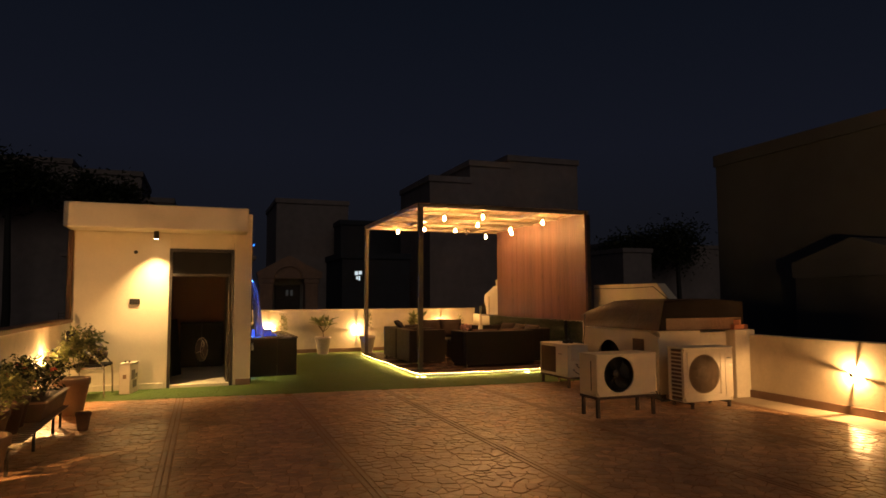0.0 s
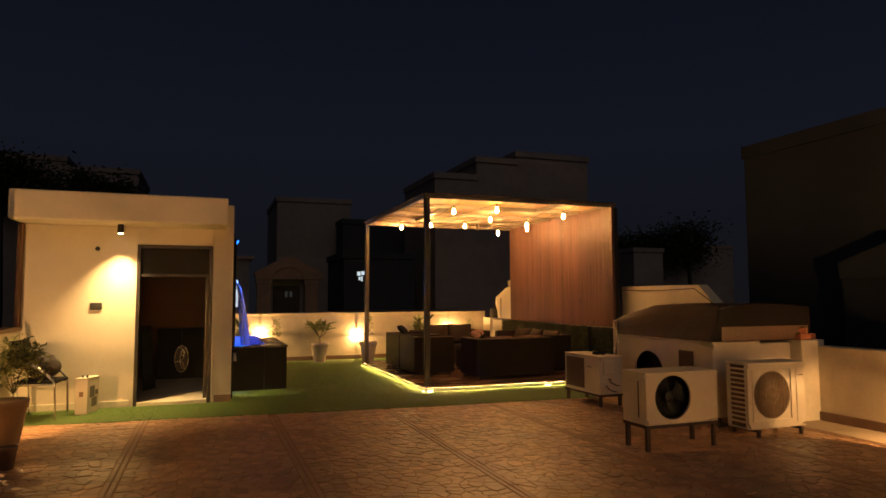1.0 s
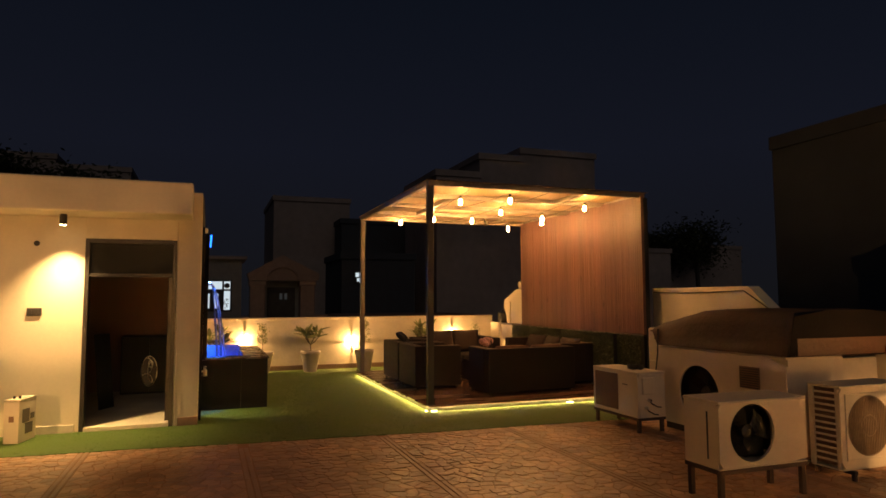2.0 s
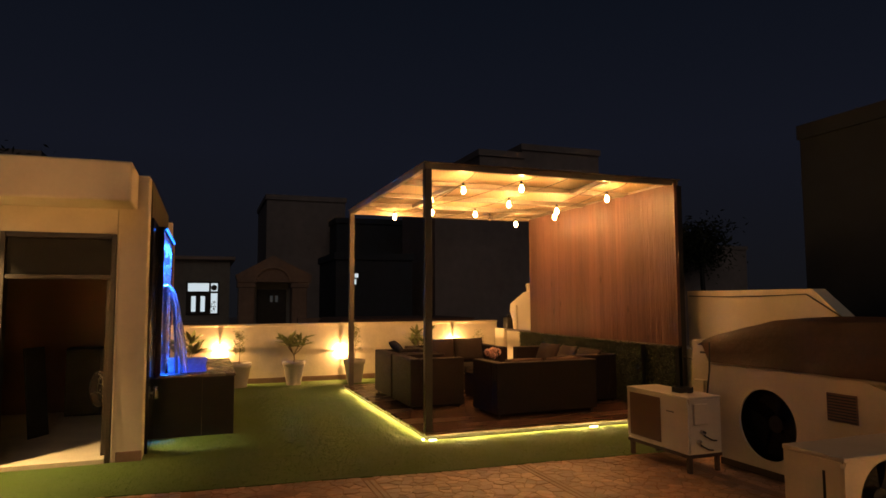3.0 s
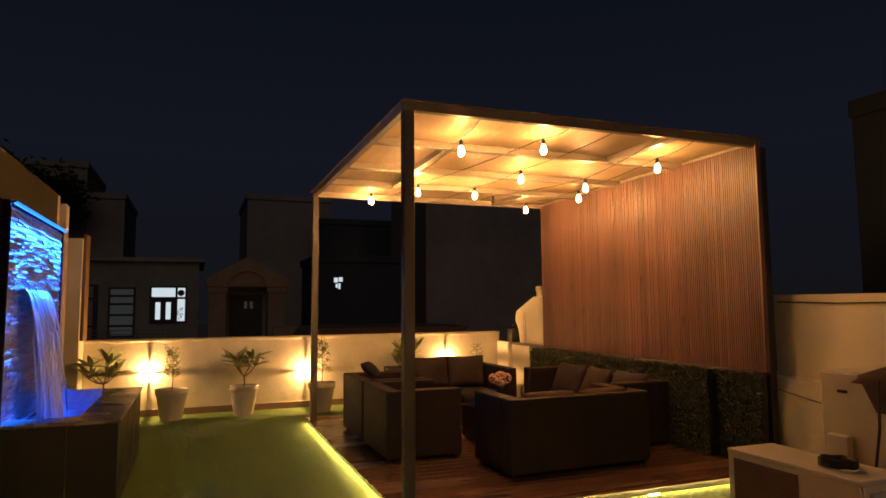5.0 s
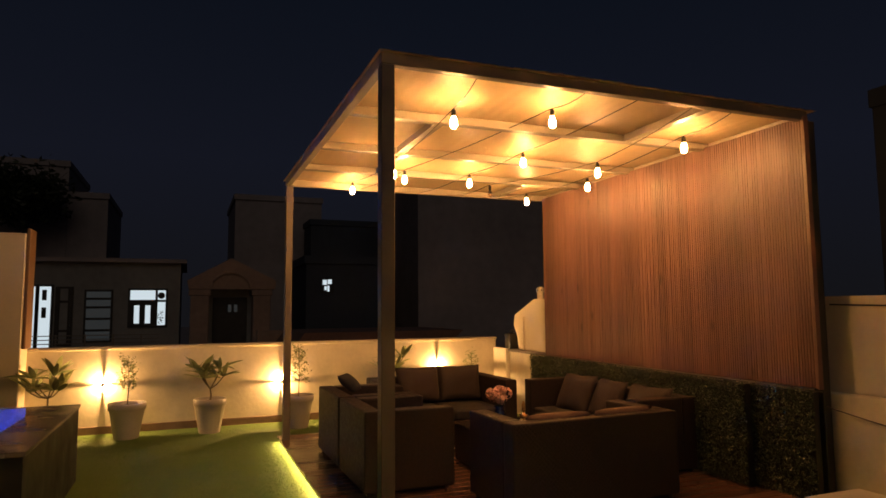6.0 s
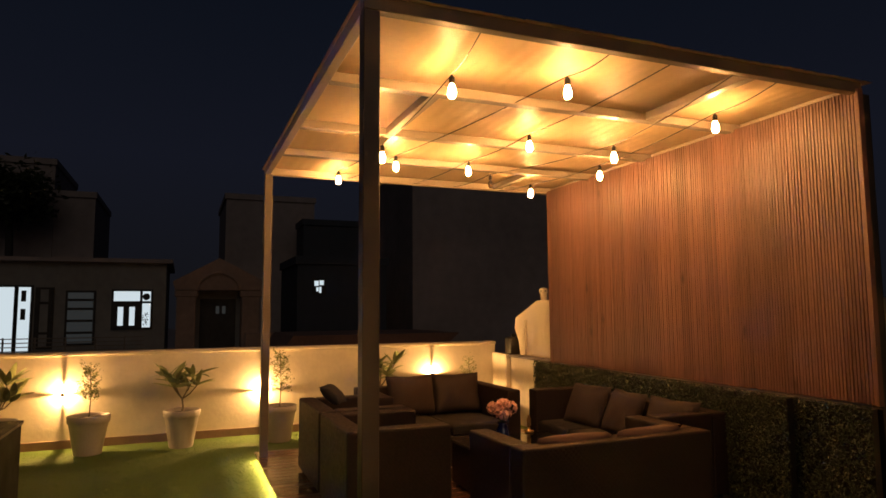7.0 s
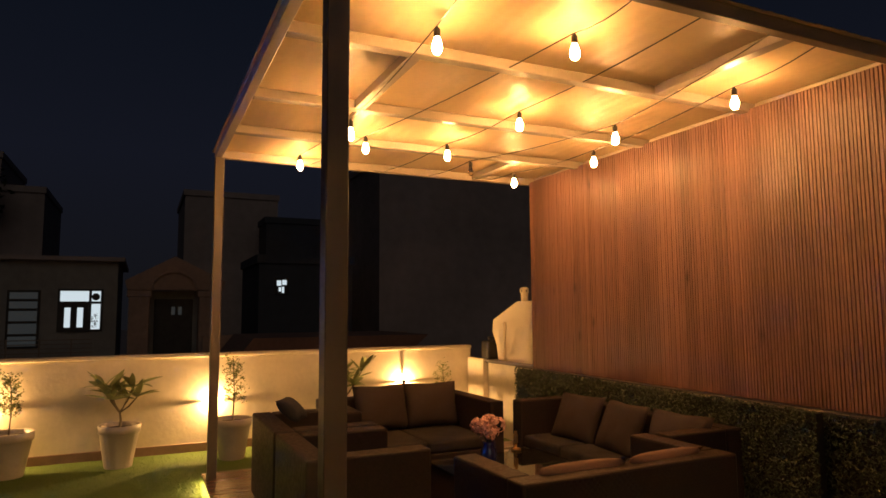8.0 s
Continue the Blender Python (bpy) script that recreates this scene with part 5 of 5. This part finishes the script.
# a crumpled bag slumped from the backrest down to the seat's edge
heap = bmesh.new()
bmesh.ops.create_icosphere(heap, subdivisions=4, radius=0.2)
for v in heap.verts:
    x, y, z = v.co
    slope = 0.5 - 1.6 * x
    fold = 0.030 * noise.noise(v.co * 9) + 0.016 * noise.noise(v.co * 23)
    v.co = Vector((1.02 * x, 0.92 * y, (z + 0.2) * (0.52 + 0.62 * slope))) * (1 + 2.2 * fold)
    v.co.z = max(0.0, v.co.z)
bag = tagged(part("bag", heap, material("black_bag_leather", (0.030, 0.022, 0.018), 0.5, vary=0.5, scale=9, fine=50, bump=0.4, spec=0.3), smooth=True), "crumpled dark bag slumped in the chair", "bag")
bag.matrix_basis = pose(-1.20, 10.62, 0.4695, 0, 0, -6)

white_box = thing("metal_box", "small cream metal box with a dark emblem by the doorway", "box", pose(-0.85, 10.67, 0.004, 0, 0, -14))
part("body", box(0, 0.15, 0, 0.34, 0, 0.43, 0.008, 2), ac_white, white_box)
part("lid", box(-0.004, 0.154, -0.004, 0.344, 0.431, 0.448, 0.004), ac_white, white_box)
for y0, y1, z0, z1 in ((0.06, 0.20, 0.20, 0.34), (0.12, 0.27, 0.08, 0.19), (0.22, 0.30, 0.22, 0.28)):
    part("side_print", box(0.15, 0.153, y0, y1, z0, z1, 0.001), post_steel, white_box, "faded dark printed shape")
part("emblem", box(0.05, 0.10, -0.004, 0.0, 0.22, 0.28, 0.002), brown_trim, white_box, "dark square emblem")
for dx in (0.045, 0.10):
    part("knob", lathe([(0.012, 0.448), (0.012, 0.47), (0.006, 0.475)], 10, m=Matrix.Translation((dx, 0.1, 0))), lamp_black, white_box)

plate = thing("switch_plate", "black switch plate on the cream wall", "switch", pose(-0.715, FRONT - 0.016, 1.345))
part("plate", box(-0.072, 0.072, 0.0, 0.016, -0.045, 0.045, 0.006, 2), lamp_black, plate)
for dx in (-0.036, 0.0, 0.036):
    part("rocker", box(dx - 0.014, dx + 0.014, -0.005, 0.0, -0.026, 0.026, 0.002), door_steel, plate)
hole = tagged(part("junction_cap", lathe([(0.03, 0.0), (0.028, 0.012), (0.01, 0.016)], 18, m=pose(0, 0, 0, 90)), lamp_black), "round black junction cap on the wall", "junction box")
hole.matrix_basis = pose(-0.72, FRONT, 2.11)

cabinet_black = material("black_cabinet_lacquer", (0.006, 0.006, 0.006), 0.55, vary=0.1, spec=0.2, bump=0.03)
# doorway: steel frame, transom, open leaf, interior
door = tagged(thing("door_1", "dark steel door frame standing open", "door", pose(DOOR_L, FRONT, 0)), kind="structure")
DW = DOOR_R - DOOR_L
part("jamb", box(0.0, 0.045, -0.012, 0.12, 0.0, DOOR_T - 0.001, 0.003), door_steel, door)
part("jamb", box(DW - 0.045, DW, -0.012, 0.12, 0.0, DOOR_T - 0.001, 0.003), door_steel, door)
part("head", box(0.046, DW - 0.046, -0.012, 0.12, DOOR_T - 0.05, DOOR_T - 0.001, 0.003), door_steel, door)
part("transom", box(0.046, DW - 0.046, 0.0, 0.10, 1.74, 1.78, 0.003), door_steel, door)
part("transom_panel", box(0.046, DW - 0.046, 0.04, 0.055, 1.781, DOOR_T - 0.051), cabinet_black, door, "dark transom panel")
part("leaf", box(DW - 0.095, DW - 0.05, 0.125, 0.98, 0.02, 1.74, 0.003), door_steel, door, "dark door leaf swung inwards")
part("threshold", box(0.046, DW - 0.046, -0.03, 0.16, 0.0, 0.05, 0.006), plaster_rough, door, "pale stone threshold")
board = tagged(part("leaning_board", box(0.0, 0.30, 0.0, 0.02, 0.0, 0.98, 0.004), ac_dark), "dark board leaning on the wall inside the doorway", "board")
board.matrix_basis = pose(-0.20, 12.35, 0.047, -6, 0, 62)
tagged(part("door_cable", tube([(0.752, FRONT - 0.006, 2.16), (0.750, FRONT - 0.006, 1.4), (0.754, FRONT - 0.006, 0.7), (0.751, FRONT - 0.024, 0.11), (0.757, FRONT - 0.026, 0.02)], 0.006, 6), plaster_clean), "thin white cable beside the doorway", "cable")
structure("wall_inside", box(LEFT + 0.15, SIDE - 0.15, 14.22, 14.28, 0.046, 2.415), brown_wall, "brown painted wall inside the stair room", "wall")
structure("floor_room", box(LEFT + 0.15, SIDE - 0.15, FRONT + 0.155, 14.35, 0.006, 0.045), plaster_rough, "pale stone floor inside the room", "floor")
cabinet = thing("cabinet", "black cabinet with an oval emblem inside the doorway", "cabinet", pose(-0.13, 13.80, 0.046))
part("body", box(0, 0.80, 0, 0.40, 0, 0.87, 0.006), ac_dark, cabinet)
part("door", box(0.004, 0.396, -0.02, -0.001, 0.01, 0.86, 0.004), cabinet_black, cabinet)
part("door", box(0.404, 0.796, -0.02, -0.001, 0.01, 0.86, 0.004), cabinet_black, cabinet)
emblem = part("emblem", lathe([(0.24, 0.0), (0.24, 0.004), (0.23, 0.006)], 28, m=Matrix.Translation((0.40, -0.022, 0.34)) @ pose(0, 0, 0, 90) @ Matrix.Diagonal((0.5, 1, 1, 1))), door_steel, cabinet, "dark oval emblem with bright lines")
for cx, cz, rx, rz, a0, a1 in ((0.40, 0.34, 0.112, 0.228, 0, 360), (0.37, 0.42, 0.07, 0.12, -60, 120), (0.44, 0.33, 0.06, 0.16, 110, 290), (0.36, 0.20, 0.09, 0.10, -20, 130), (0.42, 0.45, 0.03, 0.05, 0, 360)):
    ring = [(cx + rx * math.cos(radians(a0 + (a1 - a0) * k / 24)), -0.030, cz + rz * math.sin(radians(a0 + (a1 - a0) * k / 24))) for k in range(25)]
    part("inlay", tube(ring, 0.0045, 5), steel_bright, emblem)

# ---- neighbours and distance ----
cool_light = glow("cool_white_room_light", (0.80, 0.93, 1.0), 0.75)
cool_dim = glow("dim_cool_curtain_light", (0.55, 0.65, 0.7), 0.028)
far_frame = material("distant_dark_joinery", (0.012, 0.011, 0.01), 0.7, vary=0.1)
far_cream = material("distant_stone_portico", (0.19, 0.135, 0.108), 0.9, vary=0.3, scale=0.8, fine=6, bump=0)
structure("ground", box(-260, 320, -200, 380, -7.2, -7.0), far_dark, "dark ground far below the roofs", "ground")

house = thing("house", "grey single-storey house with lit windows behind the parapet", "house", pose(-5.5, 33, 0))
part("wall", box(0, 8.0, 0, 6, -7, 3.28), far_wall, house, "dim grey plaster wall")
part("roof", box(-0.2, 8.2, -0.3, 6.2, 3.284, 3.42), far_dark, house)


def window(x0, x1, z0, z1, mat, label, bars=(), shelves=()):
    w = part("window", box(x0 - 0.07, x1 + 0.07, -0.06, -0.001, z0 - 0.07, z1 + 0.07), far_frame, house)
    part("pane", box(x0, x1, -0.075, -0.061, z0, z1), mat, w, label)
    for b in bars:
        part("mullion", box(b - 0.04, b + 0.04, -0.095, -0.076, z0, z1), far_frame, w)
    for b in shelves:
        part("glazing_bar", box(x0, x1, -0.096, -0.077, b - 0.04, b + 0.04), far_frame, w)
    return w


window(2.45, 3.90, 0.30, 2.42, cool_light, "cool white lit doorway", bars=(3.48, 3.52))
window(4.98, 5.74, 0.55, 2.25, cool_dim, "dim shuttered window", shelves=(0.9, 1.3, 1.7, 2.0))
window(4.10, 4.50, 0.45, 2.35, far_wall, "dark unlit door", bars=(4.14, 4.46), shelves=(0.9, 1.9))
w3 = window(6.36, 7.52, 1.05, 2.30, cool_light, "cool white lit window", bars=(7.22,), shelves=(1.92,))
part("shutter", box(6.34, 7.18, -0.12, -0.097, 1.0, 1.88), far_frame, w3)
for x in (6.50, 6.86):
    part("pane", box(x, x + 0.17, -0.135, -0.121, 1.12, 1.76), cool_light, w3)
part("vent_fan", lathe([(0.12, 0), (0.12, 0.03)], 16, m=Matrix.Translation((7.38, -0.10, 2.11)) @ pose(0, 0, 0, 90)), far_frame, w3)
lit_door = house.children[2]
for zf in (1.35, 1.95):
    part("picture_frame", box(3.64, 3.78, -0.09, -0.0765, zf, zf + 0.36), far_frame, lit_door)
plant = bmesh.new()
rng = random.Random(8)
leafy(plant, (7.36, -0.10, 1.30), (0.06, 0.004, 0.14), 40, rng, 0.05)
part("plant_shadow", plant, far_frame, w3)
railing = thing("railing", "dark metal balcony railing in front of the house", "railing", pose(-5.5, 31.8, 0))
for k in range(6):
    part("bar", box(0, 7.4, 0, 0.03, 0.10 + 0.13 * k, 0.13 + 0.13 * k), post_steel, railing)
for k in range(9):
    part("upright", box(0.85 * k, 0.85 * k + 0.05, 0.035, 0.075, -0.4, 0.80), post_steel, railing)

portico = thing("portico", "dim stone portico with an arched gable and a dark door", "portico", pose(2.7, 32.6, 0))
part("gable", prism([(0.1, 2.35), (3.15, 2.35), (3.2, 2.65), (1.55, 3.50), (0.02, 2.65)], 0.0, 0.8, "y"), far_cream, portico)
for x0 in (0.15, 2.35):
    part("column", box(x0, x0 + 0.65, 0.05, 0.75, -7, 2.345, 0.03), far_cream, portico)
    part("capital", box(x0 - 0.06, x0 + 0.71, 0.02, 0.78, 2.10, 2.34, 0.03), far_cream, portico)
part("rear_wall", box(0.8, 2.35, 0.85, 1.0, -7, 2.345), far_wall, portico)
part("door", box(0.95, 2.2, 0.78, 0.845, -0.3, 2.05, 0.02), far_frame, portico)
part("door_pane", box(1.50, 1.62, 0.765, 0.779, 1.50, 1.78), cool_dim, portico)
part("door_pane", box(1.72, 1.84, 0.765, 0.779, 1.50, 1.78), cool_dim, portico)
arch = tube([(0.85 + 0.7 * (1 - math.cos(math.pi * k / 12)), -0.03, 2.34 + 0.62 * math.sin(math.pi * k / 12)) for k in range(13)], 0.06, 6)
part("arch", arch, far_cream, portico)

low_roof = thing("low_roof", "low dark red pitched roof beyond the parapet", "roof", pose(5.6, 26, 0))
part("roof", prism([(0.3, 0.9), (5.2, 0.9), (4.3, 0.15), (-0.3, 0.15)], 0.0, 4.0, "y"), material("dark_red_roof", (0.12, 0.066, 0.05), 0.9, vary=0.3, scale=1, fine=8, bump=0), low_roof)
part("gable_wall", box(-0.6, 6.2, 4.2, 4.5, -7, 0.86), far_cream, low_roof)
part("side_wall", box(-0.4, 5.4, 0.3, 3.8, -7, 0.145), far_wall, low_roof)


def block(label, steps, y0, y1, mat=far_dark):
    """A dark building in steps of (x0, x1, top)."""
    ob = thing("apartment_building", label, "building", pose(steps[0][0], y0, 0), "dark buildings against the night sky")
    for k, (x0, x1, top) in enumerate(steps):
        part("tower", box(x0 - steps[0][0], x1 - steps[0][0] - 0.02, 0.01 * k, y1 - y0, -7, top), mat, ob)
        part("roof_parapet", box(x0 - steps[0][0] - 0.1, x1 - steps[0][0] + 0.06, -0.12 + 0.01 * k, y1 - y0, top + 0.002, top + 0.35), mat, ob)
    return ob


block("low dark house beyond the stair room", ((-40, -8.3, 10.6), (-8.3, -3.9, 10.0), (-3.9, -1.8, 8.2)), 50, 58)
block("dark square apartment block", ((5.4, 10.9, 8.6),), 50, 58)
block("stepped dark apartment block", ((12.8, 15.42, 8.3), (15.4, 18.02, 9.4), (18.0, 23.0, 9.9)), 36, 42)
far_roofs = block("far dark low apartment roofs", ((35, 48, 6.0),), 50, 60)
for dx, dz, wide in ((1.2, 5.72, 0.22), (1.75, 5.86, 0.16), (2.9, 5.80, 0.20), (3.55, 5.92, 0.30), (4.0, 5.62, 0.14)):
    part("window", box(dx, dx + wide, -0.2, -0.13, dz, dz + 0.16), cool_dim, far_roofs, "faint lit window")
lit_block = block("dark narrow house with one lit window", ((7.6, 11.6, 3.6),), 36.1, 41.0, far_darkened)
pane_box = part("window", box(0.62, 1.22, -0.06, -0.001, 2.30, 3.00), far_frame, lit_block)
for x0, x1, z0, z1 in ((0.72, 0.90, 2.66, 2.88), (0.94, 1.12, 2.70, 2.90), (0.80, 0.90, 2.42, 2.60), (0.93, 1.02, 2.36, 2.62)):
    part("pane", box(x0, x1, -0.08, -0.061, z0, z1), cool_light, pane_box, "cool lit pane")
block("dark apartment block behind the pergola", ((9.6, 14.2, 6.7),), 46.5, 49, far_darkened)
block("tall dark apartment block beside the terrace", ((15.2, 26, 5.4),), -14, 15.8, far_darkened)
block("dark low roofs of neighbouring houses", ((11.5, 17, 4.0), (32.2, 35, 5.0)), 44, 50)
low_house = block("dim low house with a gabled end", ((12.8, 15.0, 1.8),), 8.4, 11.0, far_darkened)
part("gable", prism([(-0.1, 2.16), (1.3, 2.62), (2.7, 2.16)], 0.1, 2.1, "x"), far_darkened, low_house)


def tree(x, y, z0, r, seed):
    ob = thing("tree", "dark round-headed tree in silhouette", "tree", pose(x, y, -7))
    rng = random.Random(seed)
    part("trunk", tube([(0, 0, 0), (0.2, 0, (z0 + 7) * 0.5), (0, 0, z0 + 7)], 0.35, 8, tip=0.15), far_frame, ob)
    crown = bmesh.new()
    for k in range(10):
        c = Vector((rng.gauss(0, r * 0.45), rng.gauss(0, r * 0.4), z0 + 7 + rng.uniform(-0.1, 0.6) * r))
        tube([(0, 0, z0 + 6), c], 0.08, 5, crown, tip=0.03)
        leafy(crown, c, (r * 0.26, r * 0.26, r * 0.2), 420, rng, 0.20)
    part("crown", crown, leaf_dark, ob)


tree(41.0, 48, 5.4, 3.6, 3)
tree(37.5, 49, 4.8, 2.6, 4)
tree(-5.6, 48, 7.6, 2.4, 5)
tree(-11.5, 48, 8.4, 2.8, 6)

# ---- crazy paving, last because of its many stones ----
BANDS = (-1.42, 0.0, 1.46, 2.89, 4.33, 5.77, 6.86)


def clip(poly, nx, ny, c):
    """Keeps the part of a polygon where nx x + ny y <= c."""
    out = []
    for k in range(len(poly)):
        (ax, ay), (bx, by) = poly[k], poly[(k + 1) % len(poly)]
        da, db = nx * ax + ny * ay - c, nx * bx + ny * by - c
        if da <= 0:
            out.append((ax, ay))
        if da * db < 0:
            t = da / (da - db)
            out.append((ax + t * (bx - ax), ay + t * (by - ay)))
    return out


def stone_cells():
    rng = random.Random(17)
    for b0, b1 in zip(BANDS, BANDS[1:]):
        x0, x1, y0, y1 = b0 + 0.055, b1 - 0.055, -2.95, 10.2
        nx, ny = max(1, round((x1 - x0) / 0.106)), round((y1 - y0) / 0.096)
        sx, sy = (x1 - x0) / nx, (y1 - y0) / ny
        seeds = {(i, j): (x0 + (i + 0.5 + rng.uniform(-0.46, 0.46)) * sx, y0 + (j + 0.5 + rng.uniform(-0.46, 0.46)) * sy) for i in range(nx) for j in range(ny)}
        for (i, j), (px, py) in seeds.items():
            poly = [(x0, y0), (x1, y0), (x1, y1), (x0, y1)]
            for di in range(-2, 3):
                for dj in range(-2, 3):
                    q = seeds.get((i + di, j + dj))
                    if q and (di or dj):
                        vx, vy = q[0] - px, q[1] - py
                        d = math.hypot(vx, vy)
                        poly = clip(poly, vx / d, vy / d, (vx * px + vy * py) / d + d / 2 - 0.0042)
            if len(poly) >= 3 and py < turf_edge(px) + 0.05:
                yield px, py, poly, rng.uniform(-0.003, 0.002), rng.uniform(-0.022, 0.022), rng.uniform(-0.022, 0.022)


def stone_geometry(px, py, poly, lift, tx, ty):
    n = len(poly)

    def top(x, y, drop=0.0):
        return (x - px, y - py, lift + tx * (x - px) + ty * (y - py) - drop)

    inner = [(px + (x - px) * 0.87, py + (y - py) * 0.87) for x, y in poly]
    verts = [(x - px, y - py, -0.024) for x, y in poly] + [top(x, y, 0.0012) for x, y in poly] + [top(x, y) for x, y in inner]
    faces = [tuple(range(2 * n, 3 * n))]
    for k in range(n):
        j = (k + 1) % n
        faces += [(k, j, n + j, n + k), (n + k, n + j, 2 * n + j, 2 * n + k)]
    return verts, faces


paving = tagged(thing("pavement", "brown crazy-paved stone terrace", "paving"), kind="structure")
all_v, all_f, singles = [], [], 0
for cell in sorted(stone_cells(), key=lambda c: (c[0] - 2.4) ** 2 + (c[1] - 5.6) ** 2):
    v, f = stone_geometry(*cell)
    if singles < 290:
        me = bpy.data.meshes.new("paving_stone")
        me.from_pydata(v, [], f)
        me.materials.append(stone)
        ob = new("paving_stone", me)
        ob.parent, ob.location = paving, (cell[0], cell[1], 0)
        singles += 1
    else:
        n0 = len(all_v)
        all_v += [(a + cell[0], b + cell[1], c) for a, b, c in v]
        all_f += [tuple(n0 + k for k in face) for face in f]
me = bpy.data.meshes.new("paving_stones")
me.from_pydata(all_v, [], all_f)
me.materials.append(stone)
rest = tagged(new("paving_stones", me), "irregular brown paving stones", kind="stuff")
rest.parent = paving
for b in BANDS:
    for dx in (-0.045, 0.004):
        for k in range(22):
            y = -2.95 + 0.6 * k
            if y + 0.6 < turf_edge(b) + 0.3:
                part("band_strip", box(b + dx, b + dx + 0.038, y + 0.004, y + 0.596, -0.022, 0.001, 0.003), band_stone, paving)
